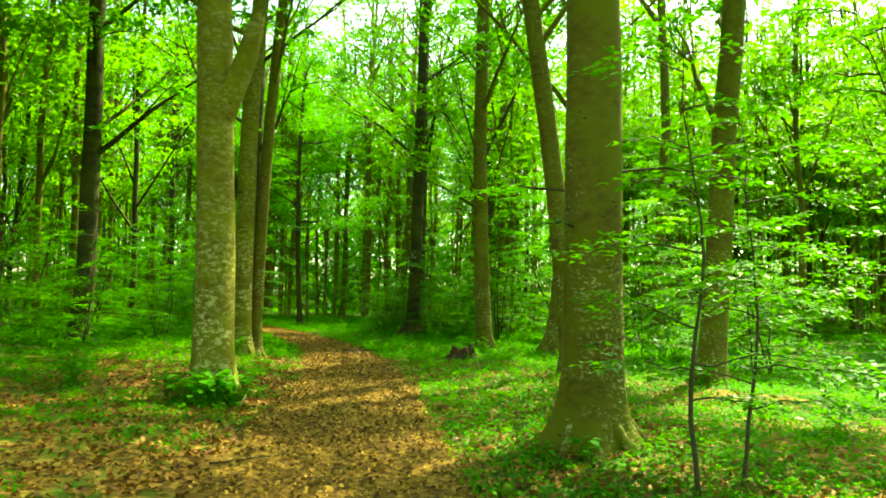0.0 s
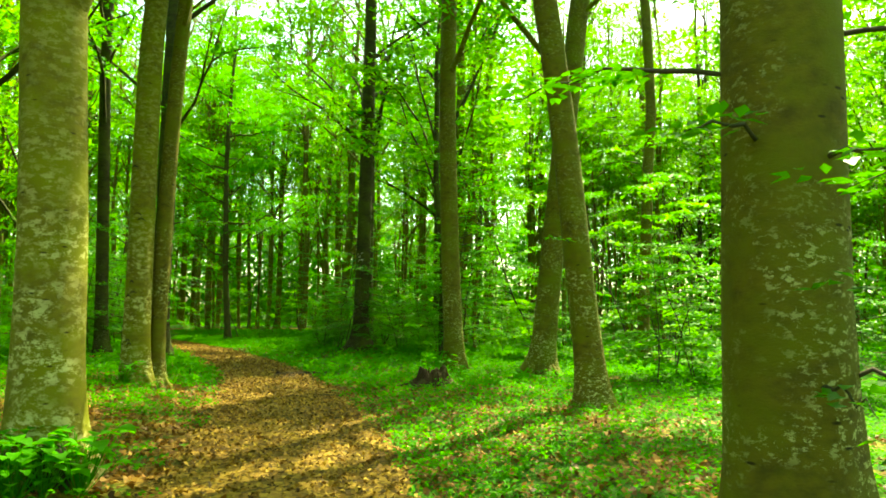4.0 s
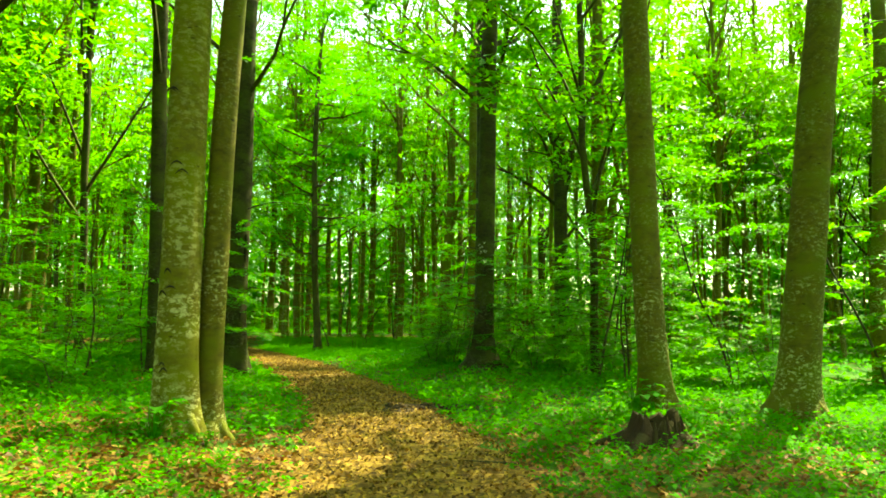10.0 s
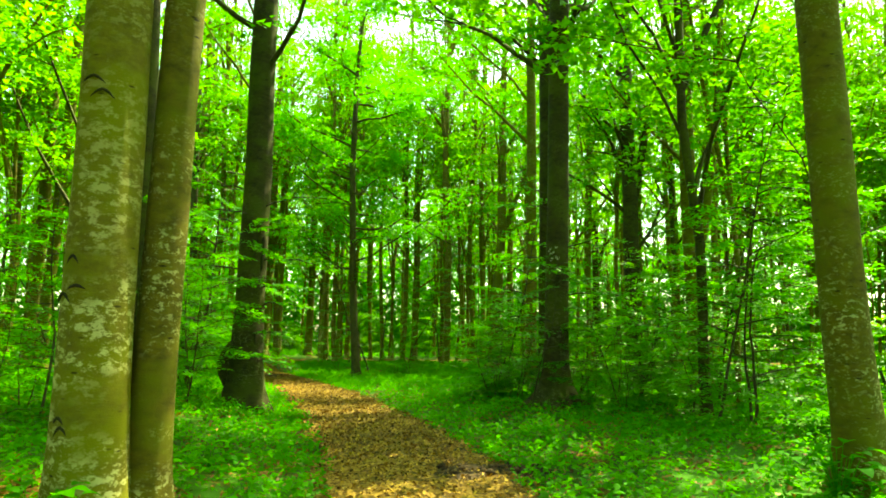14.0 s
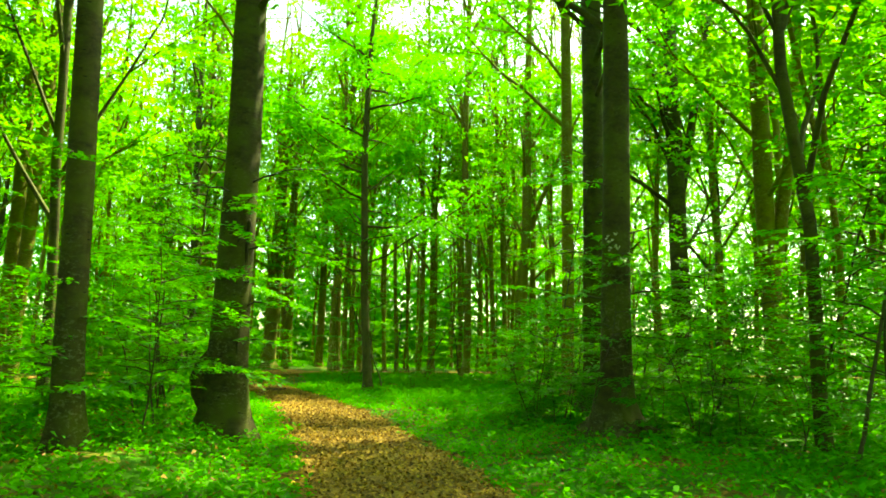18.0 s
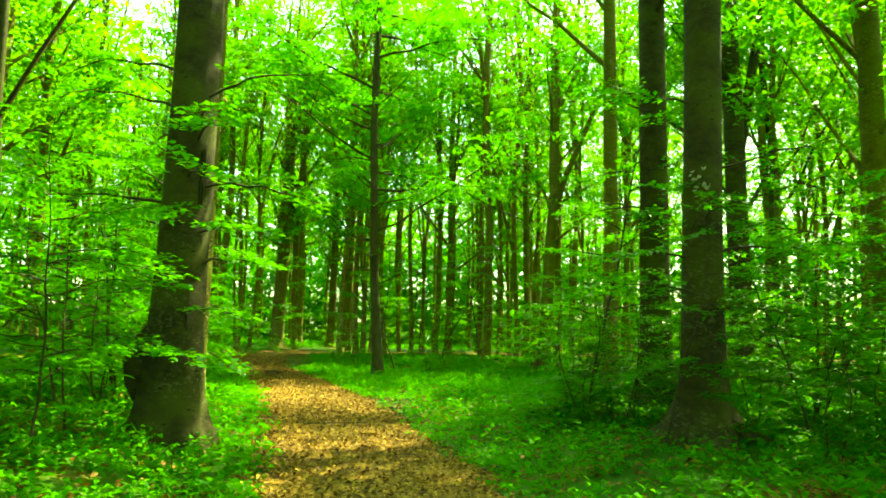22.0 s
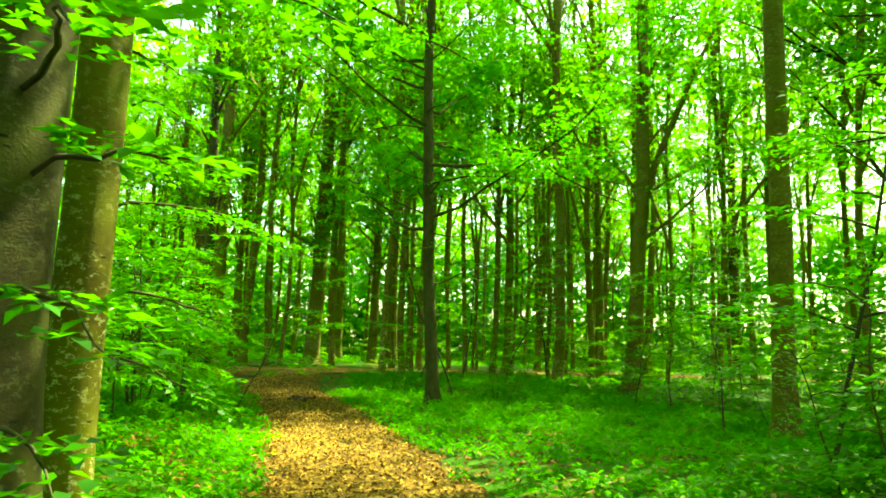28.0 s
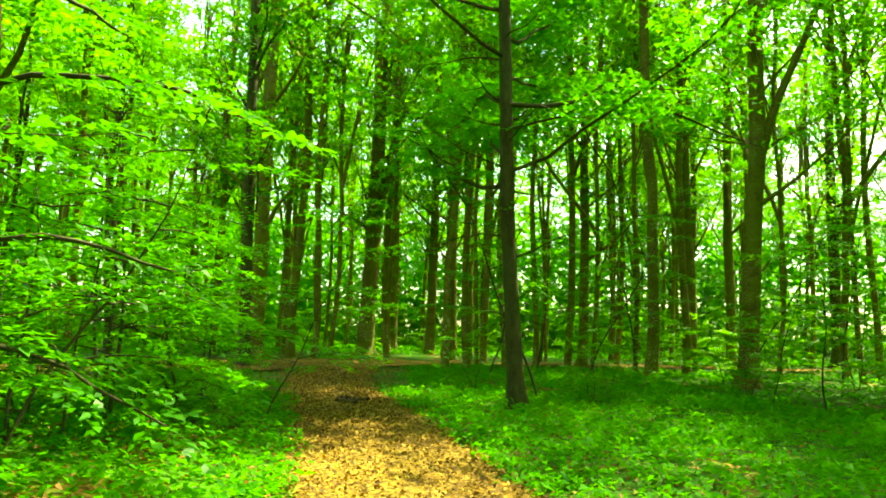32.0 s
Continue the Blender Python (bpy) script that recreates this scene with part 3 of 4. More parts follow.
tree("beech_tree", 9, -1.07, 35.1, 0.60, 26, (-0.002, 0), boughs=((3.5, -2.0, 1.6), (4.6, -1.0, 1.5), (2.5, -1.6, 1.4), (5.8, -2.4, 1.6), (1.6, -1.2, 1.5), (3.9, 2.9, 1.6)), bark=M_BARK_SHADED, flare=1.2, swell=0.3, label="dark beech standing behind the scarred one", **dict(SHADY, sprays=120))
# extra beech, added so that its wide crown shades path and floor
tree("beech_tree", 14, -1.4, 40.4, 0.42, 26, (0.0, 0), bark=M_BARK, label="added tall beech whose wide crown shades the path", **dict(SHADY, low=8.5, sprays=75))
old = tree("beech_tree", 10, -7.9, 29.4, 0.66, 26, (0.005, 0.0), boughs=((4.2, -1.9, 1.6), (3.9, -0.9, 1.5), (2.7, -1.6, 1.3), (3.2, -0.3, 1.5), (1.2, -1.6, 0.5), (2.2, -0.2, 1.3), (3.8, -0.8, 1.8), (3.3, -1.1, 1.6), (2.6, -0.5, 1.8), (1.6, -0.7, 1.4), (4.4, -0.4, 1.9), (1.0, -0.5, 1.2), (4.8, -2.8, 1.7), (3.0, -2.7, 1.7)), bark=M_BARK_SHADED, flare=0.55, swell=0.45, label="old beech with swollen dark foot and bark wounds", **dict(OPEN, sprays=16))
tree("beech_tree", 11, -8.39, 25.79, 0.37, 23, (-0.0365, 0), boughs=((1.1, -1.3, 1.5), (1.0, -2.5, 1.5), (0.7, -0.9, 1.5), (2.0, -1.5, 0.6), (3.6, -1.4, 0.9), (1.6, -0.4, 1.4)), bark=M_BARK_SHADED, label="slim dark beech among saplings", **dict(OPEN, sprays=18))
tree("beech_tree", 12, -8.25, 30.6, 0.36, 24, (0.01, 0), bark=M_BARK, label="beech half hidden behind the old one", **dict(OPEN, sprays=10))
slim = tree("slim_tree", 13, -8.9, 45.7, 0.35, 19, (-0.0963, 0), curve=0.005, bark=M_BARK_ROUGH, low=4.5, crown_r=4.2, sprays=520, per=60, leaf=0.135, limbs=26,
            label="slim dark tree with furrowed bark and drooping branches", wobble=0.02, steep=0.25, flare=0.6, at=0.08)
arch = np.array([(0, 0, 0.35)]) + np.array([(-0.30, 0, 6.3), (0.5, 0.1, 6.25), (1.2, 0.2, 6.35), (1.8, 0.3, 6.8), (2.3, 0.35, 6.75), (3.2, 0.5, 6.1), (4.2, 0.6, 5.6), (5.0, 0.7, 5.3)])
drop = np.array([(1.25, 0.2, 6.35), (1.5, 0.2, 5.7), (1.9, 0.25, 5.1), (2.1, 0.3, 4.5)])
part("arching_limb", mesh_of("arching_limb", *join([tube(arch, np.linspace(0.06, 0.015, 8), 6), tube(drop, np.linspace(0.03, 0.01, 4), 5)]), M_BARK_ROUGH), slim, "long dark arching limb")
gb = np.random.default_rng(19)
for k in range(16):
    z0, a = 3.2 + 0.5 * k, k * 2.4 + gb.uniform(-0.4, 0.4)
    m, ln = limb(gb, (-0.0963 * z0 + 0.005 * z0 ** 2, 0, z0), (math.cos(a), math.sin(a), gb.uniform(-0.1, 0.35)), gb.uniform(1.4, 2.8), 0.032, 0.3, 5, 9)
    twigs = [m]
    for j in (4, 6, 8):
        twigs.append(limb(gb, ln[j], (math.cos(a) + gb.normal(0, 0.5), math.sin(a) + gb.normal(0, 0.5), -0.35), 0.8, 0.012, 0.3, 3, 4)[0])
    part("drooping_branch", mesh_of("drooping_branch", *join(twigs), M_BARK_ROUGH), slim, "dark drooping branch")
# bark marks
g = np.random.default_rng(17)
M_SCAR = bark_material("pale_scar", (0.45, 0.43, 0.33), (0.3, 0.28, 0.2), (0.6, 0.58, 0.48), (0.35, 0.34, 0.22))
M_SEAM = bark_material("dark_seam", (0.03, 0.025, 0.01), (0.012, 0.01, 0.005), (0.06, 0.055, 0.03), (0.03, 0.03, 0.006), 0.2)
mark_trunk(scarred, 0.55, 0.022, [(3.42 + g.uniform(-0.16, 0.16), -2.0 + g.uniform(-0.45, 0.35), g.uniform(0.02, 0.05), g.uniform(-0.08, 0.08), 0.014) for k in range(12)], M_SCAR, "scar", "pale healed scar")
mark_trunk(twin, 0.53, -0.03, [(g.uniform(0.8, 5.0), -1.45 + g.uniform(-0.9, 0.8), g.uniform(0.05, 0.10), g.uniform(0.03, 0.09), 0.012) for k in range(9)], M_SEAM, "bark_seam", "dark brow-shaped seam")
mark_trunk(old, 0.66, 0.0, [(3.7, -0.45, 0.02, 0.55, 0.035), (3.3, -0.5, 0.02, 0.4, 0.03), (1.6, -0.75, 0.015, 0.5, 0.03)] + [(g.uniform(1.5, 4.5), -1.6 + g.uniform(-0.8, 0.6), 0.05, 0.04, 0.01) for k in range(5)], M_SEAM, "bark_seam", "dark bark wound")
# solid lump, coloured dark to stand for the shade inside a root hollow
hollow = tube(np.array([(0.20, -0.30, -0.06), (0.19, -0.29, 0.12), (0.15, -0.26, 0.30), (0.10, -0.23, 0.42)]), np.array([0.21, 0.20, 0.15, 0.03]), 12)
part("hollow", mesh_of("hollow", *hollow, M_SEAM), broken, "rotten hollow at the root, its inner shade painted dark")
bulge = tube(np.array([(-0.36, -0.14, 0.45), (-0.41, -0.16, 0.7), (-0.43, -0.16, 0.95), (-0.38, -0.14, 1.2), (-0.28, -0.10, 1.45)]), np.array([0.06, 0.13, 0.15, 0.12, 0.03]), 12)
part("burl", mesh_of("burl", *bulge, M_BARK_SHADED), old, "swollen dark burl")
MID = dict(low=5.0, crown_r=3.4, sprays=110, per=50, leaf=0.165, limbs=13, sides=14, spray_r=1.1, wobble=0.04)
for k, (x, y, d, lean, dark) in enumerate([(5.45, 14.5, 0.54, 0.055, 0), (-11.0, 22.0, 0.6, 0.0, 1), (2.85, 43.7, 0.72, -0.02, 1),
                                           (-19.8, 39.3, 0.5, 0.0, 0), (-18.9, 38.6, 0.45, 0.05, 0), (-20.95, 67.8, 0.95, 0.032, 0), (-25.0, 84.0, 0.8, 0.0, 0),
                                           (-19.3, 75.0, 0.65, 0.0, 0), (-18.4, 76.0, 0.6, 0.0, 0), (-17.8, 75.2, 0.5, -0.01, 0), (-20.27, 54.0, 0.46, -0.05, 1),
                                           (-22.15, 58.0, 0.7, 0.005, 0), (-3.05, 55.2, 0.62, 0.045, 0), (6.0, 82.0, 0.75, 0.0, 1), (-2.0, 68.0, 0.5, 0.0, 0),
                                           (-9.0, 66.0, 0.5, 0.0, 0)]):
    tree("beech_tree", 40 + k, x, y, d, 25, (lean, 0), bark=M_BARK_SHADED if dark else M_BARK, group="beeches in the stand",
         label="dark slender beech in the stand" if dark else "tall straight beech in the stand", fork=(7.0, (0.7, 0.3), d * 0.28) if k in (2, 5, 12, 13) else None, **MID)
tree("forked_beech", 70, 3.04, 34.8, 0.48, 23, (-0.02, 0), bark=M_BARK, group="beeches in the stand", label="beech forked low into two slender stems", fork=(3.1, (0.46, -0.1), 0.17), **MID)

# the stand further off: a few grown shapes, set out many times
rng = np.random.default_rng(7)
SHAPES = []
for k in range(9):
    SHAPES.append(tree("forest_tree", 100 + k, -70 - 6 * k, -60, rng.uniform(0.17, 0.34), rng.uniform(20, 26), (rng.normal(0, 0.02), rng.normal(0, 0.02)),
                       low=rng.uniform(2.4, 6.5), crown_r=rng.uniform(2.6, 3.6), sprays=90, per=42, leaf=0.19, limbs=14, sides=7, bark=M_BARK_SHADED if k % 5 == 0 else M_BARK,
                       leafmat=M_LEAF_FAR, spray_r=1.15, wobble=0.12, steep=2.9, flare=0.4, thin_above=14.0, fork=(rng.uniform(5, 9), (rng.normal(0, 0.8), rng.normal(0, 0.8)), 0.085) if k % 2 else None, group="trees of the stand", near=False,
                       label="slender forest tree with steep limbs and light green leaves", at=0.3))
TALL = []
for k in range(6):
    TALL.append(tree("forest_tree", 130 + k, -70 - 6 * k, -80, rng.uniform(0.19, 0.34), rng.uniform(25, 30), (rng.normal(0, 0.02), rng.normal(0, 0.02)),
                     low=rng.uniform(4.5, 9.0), crown_r=rng.uniform(3.0, 4.0), sprays=52, per=42, leaf=0.225, limbs=16, sides=8, bark=M_BARK,
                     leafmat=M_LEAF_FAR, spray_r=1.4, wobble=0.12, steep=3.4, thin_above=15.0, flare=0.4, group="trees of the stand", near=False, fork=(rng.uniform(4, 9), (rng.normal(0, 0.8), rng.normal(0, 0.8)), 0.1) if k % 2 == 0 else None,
                     label="tall forest tree with steep limbs and light green leaves", at=0.3))
HIGH = []
for k in range(3):
    HIGH.append(tree("forest_tree", 150 + k, -70 - 6 * k, -95, rng.uniform(0.3, 0.42), rng.uniform(28, 31), (rng.normal(0, 0.015), rng.normal(0, 0.015)),
                     low=rng.uniform(10, 13), crown_r=rng.uniform(3.4, 4.2), sprays=58, per=40, leaf=0.25, limbs=16, sides=8, bark=M_BARK,
                     leafmat=M_LEAF_FAR, spray_r=1.4, wobble=0.12, steep=2.0, flare=0.4, group="trees of the stand", near=False,
                     label="tall forest tree with a dense high crown", at=0.3))
SETTLED = [(o.location.x, o.location.y) for o in scene.objects if o.parent is None and o.type == "EMPTY" and o.location.y > -50]
cand = np.stack([rng.uniform(-52, 42, 9000), rng.uniform(-12, 106, 9000)], 1)
far = from_track(cand[:, 0], cand[:, 1])
taken = []
for (x, y), d in zip(cand, far):
    if d < (6.5 if y < 38 else 6.5 if y < 56 else 2.6) or (-10 < x < 2 and 36 < y < 60) or len(taken) >= 330 or x > 9 + 0.8 * (y + 8) or x < -12 - 0.85 * (y + 8):
        continue
    if y < 58 and d < 9 and rng.uniform() < 0.5:
        continue
    if x > 2 and y < 40 and rng.uniform() < (0.76 if y < 24 else 0.94) or x > -3 and 34 <= y < 80 and rng.uniform() < 0.45:
        continue
    if y > 62 and rng.uniform() < min(0.9, 0.66 + (y - 62) * 0.012):
        continue
    if x < -9 and rng.uniform() < (0.6 if 24 < y < 60 else 0.35):
        continue
    shade_x, shade_y = x - 5.4, y - 6.9
    if (-17 < shade_x < -6.5 and 12 < shade_y < 31 or -10 < shade_x < -4 and 0 < shade_y < 11 or 1 < shade_x < 12 and 2 < shade_y < 38) and rng.uniform() < 0.8:
        continue
    if 8 < x < 15.5 and 13 < y < 31:
        continue
    away = math.degrees(math.atan2(x + 2, max(y - 15, 1)))
    if y > 55 and 9 < away < 18 and rng.uniform() < 0.4:
        continue
    if any((x - a) ** 2 + (y - b) ** 2 < 5.5 for a, b in taken) or any((x - a) ** 2 + (y - b) ** 2 < 5.0 for a, b in SETTLED):
        continue
    taken.append((x, y))
taken += [(15.5, 31.0), (-9.5, 64.0), (-13.8, 65.5), (-6.5, 60.5), (-11.5, 72.0), (-8.0, 76.0), (-15.5, 70.0), (-3.5, 72.0), (1.5, 62.0)]
placed = []
# the first one is added to throw broken shade beside the path
over = [(8.6, 28.4), (-19.2, 66.5), (-13.2, 71.5), (7.0, 55.0), (13.0, 51.0), (-7.5, 70.0), (-1.0, 71.0), (3.5, 65.0), (-13.0, 58.5), (-6.0, 57.5), (-11.0, 64.0), (-4.0, 65.0), (-22.5, 62.0), (-20.8, 61.0), (-14.6, 69.5), (-21.5, 73.0)]
for k, (x, y) in enumerate(taken + over):
    src = HIGH[k % 3] if k >= len(taken) else TALL[k % 6] if y > 57 else SHAPES[k % 9]
    m = pose(x, y, hz(x, y), 0, 0, rng.uniform(0, 360)) @ Matrix.Scale(rng.uniform(0.88, 1.12), 4)
    if src in placed:
        copy_thing(src, m)
    else:
        src.matrix_basis = m
        placed.append(src)

# ---- undergrowth ----


def sapling(seed, h, stems, branches, gap, leaf, r0=0.018, spread=0.9, low=0.25, label="", group="saplings", name="beech_sapling", mat=None):
    """A young beech: thin crooked stems, flat leafy branches in layers."""
    rng = np.random.default_rng(seed)
    root = new(name)
    twigs, places, angles = [], [], []
    for s in range(stems):
        a = rng.uniform(0, 6.28)
        m, ln = limb(rng, (0.06 * math.cos(a), 0.06 * math.sin(a), -0.08), (0.25 * math.cos(a), 0.25 * math.sin(a), 1), h * rng.uniform(0.8, 1.05), r0 * rng.uniform(0.8, 1.2), 0.3, 6, 12)
        part("stem", mesh_of("stem", *m, M_TWIG), root)
        for k in range(branches):
            u = low + (0.97 - low) * (k + rng.uniform(0, 1)) / branches
            i0 = min(int(u * 12), 11)
            b = ln[i0] + (ln[i0 + 1] - ln[i0]) * (u * 12 - i0)
            long = spread * rng.uniform(0.55, 1.1) * (1.25 - 0.75 * u)
            wood, pts, ang = fan(rng, b, k * 2.4 + rng.uniform(-0.6, 0.6), long, rng.uniform(0.1, 0.5), rng.uniform(0.15, 0.45), r0 * 0.42, leaf, gap, not mat)
            places.append(pts)
            angles.append(ang)
            if mat:
                twigs.append(wood)
            else:
                part("branch", mesh_of("branch", *wood, M_TWIG), root)
    if twigs:
        tagged(part("branchwork", mesh_of("branchwork", *join(twigs), M_TWIG), root), kind="stuff")
    pts, ang = np.concatenate(places), np.concatenate(angles)
    size = rng.uniform(0.7, 1.2, len(pts)) * leaf
    cards = leaf_points(rng, pts, size * 1.2, 0.32) if mat else leaf_along(rng, pts, ang, size)
    tagged(part("foliage", mesh_of("foliage", *cards, mat or M_LEAF, False), root), kind="stuff")
    return tagged(root, label or "young beech with flat layers of fresh leaves", "sapling", group)


def plant(ob, spots, r, used):
    for k, (x, y) in enumerate(spots):
        m = pose(x, y, hz(x, y), 0, 0, r.uniform(0, 360))
        if ob in used:
            copy_thing(ob, m)
        else:
            ob.matrix_basis = m
            used.append(ob)


used = []
r = np.random.default_rng(21)
tall = [sapling(200 + k, 3.6 + 0.5 * k, 1, 16, 0.72, 0.088, 0.022, 1.6, 0.18) for k in range(4)]
bushy = [sapling(210 + k, 1.7 + 0.35 * k, 2, 9, 0.72, 0.08, 0.014, 1.15, 0.12, label="bushy young beech with layered leaves and thin stems") for k in range(4)]
plant(tall[0], [(-8.6, 28.4), (0.5, 40.7), (-12.2, 36.7), (5.4, 19.3), (4.0, 30.2)], r, used)
plant(tall[1], [(2.66, 6.5), (-9.7, 29.8), (-2.4, 40.9), (-13.5, 39.5), (6.7, 21.4)], r, used)
plant(tall[2], [(2.28, 6.2), (-9.4, 24.6), (-0.2, 49.2), (-2.4, 48.0), (7.4, 17.0)], r, used)
plant(tall[3], [(-10.4, 27.2), (-12.6, 41.5), (0.9, 32.6), (-3.4, 49.0), (8.0, 24.5)], r, used)
plant(bushy[0], [(-2.6, 32.7), (-0.2, 31.6), (-1.3, 47.3), (-7.5, 48.6), (-9.9, 25.0), (-11.2, 33.0), (-13.2, 37.2)], r, used)
plant(bushy[1], [(-2.1, 32.4), (0.2, 30.0), (-1.0, 43.0), (-7.2, 49.7), (-8.9, 22.9), (-11.5, 30.2), (-14.6, 41.0)], r, used)
plant(bushy[2], [(-2.2, 33.5), (1.4, 29.2), (2.4, 38.5), (-10.8, 50.4), (-10.8, 20.5), (-10.2, 31.5), (4.6, 25.0)], r, used)
plant(bushy[3], [(-0.7, 32.9), (2.6, 31.0), (0.2, 37.4), (-3.6, 51.5), (-11.8, 24.2), (-12.0, 34.6), (5.6, 27.5)], r, used)

full = [sapling(240 + k, 4.2 + 0.6 * k, 2, 12, 0.85, 0.095, 0.03, 2.2, 0.10, label="spreading young beech with dense layered foliage") for k in range(2)]
plant(full[0], [(-12.2, 35.9), (-13.4, 40.6), (7.4, 16.0), (3.6, 33.0)], r, used)
plant(full[0], [(-11.5, 23.5), (-14.5, 24.0), (-12.5, 31.0), (-10.2, 20.5)], r, used)
plant(full[1], [(-13.0, 27.0), (-15.5, 29.0), (-13.2, 20.8), (-11.0, 17.4)], r, used)
plant(full[1], [(-12.9, 38.3), (-15.2, 43.6), (-10.6, 32.6), (2.2, 28.0)], r, used)
plant(tall[2], [(-9.0, 26.6)], r, used)

plant(bushy[3], [(-2.6, 32.2), (-2.0, 31.9), (0.5, 31.9)], r, used)
plant(bushy[2], [(1.0, 30.6), (-2.9, 33.2), (1.9, 33.8)], r, used)
plant(full[0], [(1.2, 33.6), (-0.4, 33.9)], r, used)
plant(tall[0], [(-8.3, 27.38), (-9.6, 30.4), (0.3, 30.9)], r, used)

plant(tall[1], [(-1.75, 30.3)], r, used)
crooked = sapling(270, 6.5, 1, 22, 0.8, 0.095, 0.065, 2.4, 0.16, label="crooked dark young beech leaning over with bare low branches")
crooked.matrix_basis = pose(-11.4, 34.4, hz(-11.4, 34.4), 0, 13, 0)

# pole-sized young beeches that carry leaves over the path's edges
poles = [sapling(250 + k, 7.0 + 0.8 * k, 1, 21, 0.95, 0.11, 0.04, 2.3, 0.24, label="pole-sized young beech with wide layered branches", group="young beeches", name="young_beech") for k in range(4)]
c1 = np.stack([r.uniform(-26, 16, 900), r.uniform(9, 60, 900)], 1)
d1 = from_track(c1[:, 0], c1[:, 1])
spots = []
for (x, y), d in zip(c1, d1):
    if 4.6 < d < 13 and len(spots) < 38 and not (x > 2 and y < 36 and r.uniform() < 0.93) and not (-8 < x < 2 and 36 < y < 56) and not (x < -3 and 6 < y < 46 and r.uniform() < 0.97) and all((x - a) ** 2 + (y - b) ** 2 > 9 for a, b in spots) and all((x - a) ** 2 + (y - b) ** 2 > 1.5 for a, b in SETTLED):
        spots.append((x, y))
for k in range(4):
    plant(poles[k], spots[k::4], r, used)

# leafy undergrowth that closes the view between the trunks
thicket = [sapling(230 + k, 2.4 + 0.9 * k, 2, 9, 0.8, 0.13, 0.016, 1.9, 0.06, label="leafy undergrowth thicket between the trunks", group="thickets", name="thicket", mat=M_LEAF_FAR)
           for k in range(5)]
c2 = np.stack([r.uniform(-48, 40, 3000), r.uniform(2, 100, 3000)], 1)
dist = from_track(c2[:, 0], c2[:, 1])
spots = []
for (x, y), d in zip(c2, dist):
    if d < (8.5 if y < 54 else 5.0) or len(spots) >= 165 or (y < 14 and d < 10) or (x > 3 and y < 34 and r.uniform() < 0.5):
        continue
    if any((x - a) ** 2 + (y - b) ** 2 < 7 for a, b in spots):
        continue
    spots.append((x, y))
for k in range(5):
    plant(thicket[k], spots[k::5], r, used)

# ---- far woods ----


def far_woods():
    g = np.random.default_rng(31)
    pts, stems = [], []
    for k in range(260):
        a = g.uniform(-1.25, 1.05) if k % 5 else g.uniform(0, 2 * np.pi)
        rad = g.uniform(74, 130)
        x, y = -6 + rad * math.sin(a), 34 + rad * math.cos(a)
        deg = math.degrees(a)
        if 10 < deg < 24 and g.uniform() < 0.65:
            continue
        hh = g.uniform(13, 19)
        stems.append(tube(np.array([(x, y, 0), (x + g.normal(0, 0.3), y, hh * 0.5), (x + g.normal(0, 0.6), y, hh)]), np.array([0.2, 0.15, 0.04]), 5))
        for j in range(20):
            z = g.uniform(0.25, 1.0) * hh if j > 6 else g.uniform(0.2, 5)
            c = np.array([x + g.normal(0, 2.2), y + g.normal(0, 2.2), z])
            pts.append(spray(g, c, g.uniform(1.2, 2.4), 9, 0.15, 0.3))
    for k in range(2600):
        a = g.uniform(-1.25, 1.05)
        rad = g.uniform(66, 90)
        c = np.array([-6 + rad * math.sin(a), 34 + rad * math.cos(a), g.uniform(0.1, 1.0) ** 1.7 * 15.0])
        pts.append(spray(g, c, g.uniform(1.5, 2.6), 26, 0.1, 0.6))
    for k in range(4400):
        a = g.uniform(-1.25, 1.05)
        if 10 < math.degrees(a) < 24 and g.uniform() < 0.35:
            continue
        rad = g.uniform(84, 118)
        c = np.array([-6 + rad * math.sin(a), 34 + rad * math.cos(a), g.uniform(9, 46)])
        pts.append(spray(g, c, g.uniform(1.6, 3.2), 22, 0.1, 0.5))
    pts = np.concatenate(pts)
    root = tagged(new("far_woods"), "distant beech woods behind the stand", "woods", kind="stuff")
    part("stem", mesh_of("stem", *join(stems), M_BARK), root)
    part("foliage", mesh_of("foliage", *leaf_points(g, pts, g.uniform(0.5, 1.0, len(pts)), 0.55), M_LEAF, False), root)


far_woods()

# ---- ground cover ----


def scatter(g, n, xlo, xhi, ylo, yhi):
    x, y = g.uniform(xlo, xhi, n), g.uniform(ylo, yhi, n)
    return x, y, from_track(x, y)


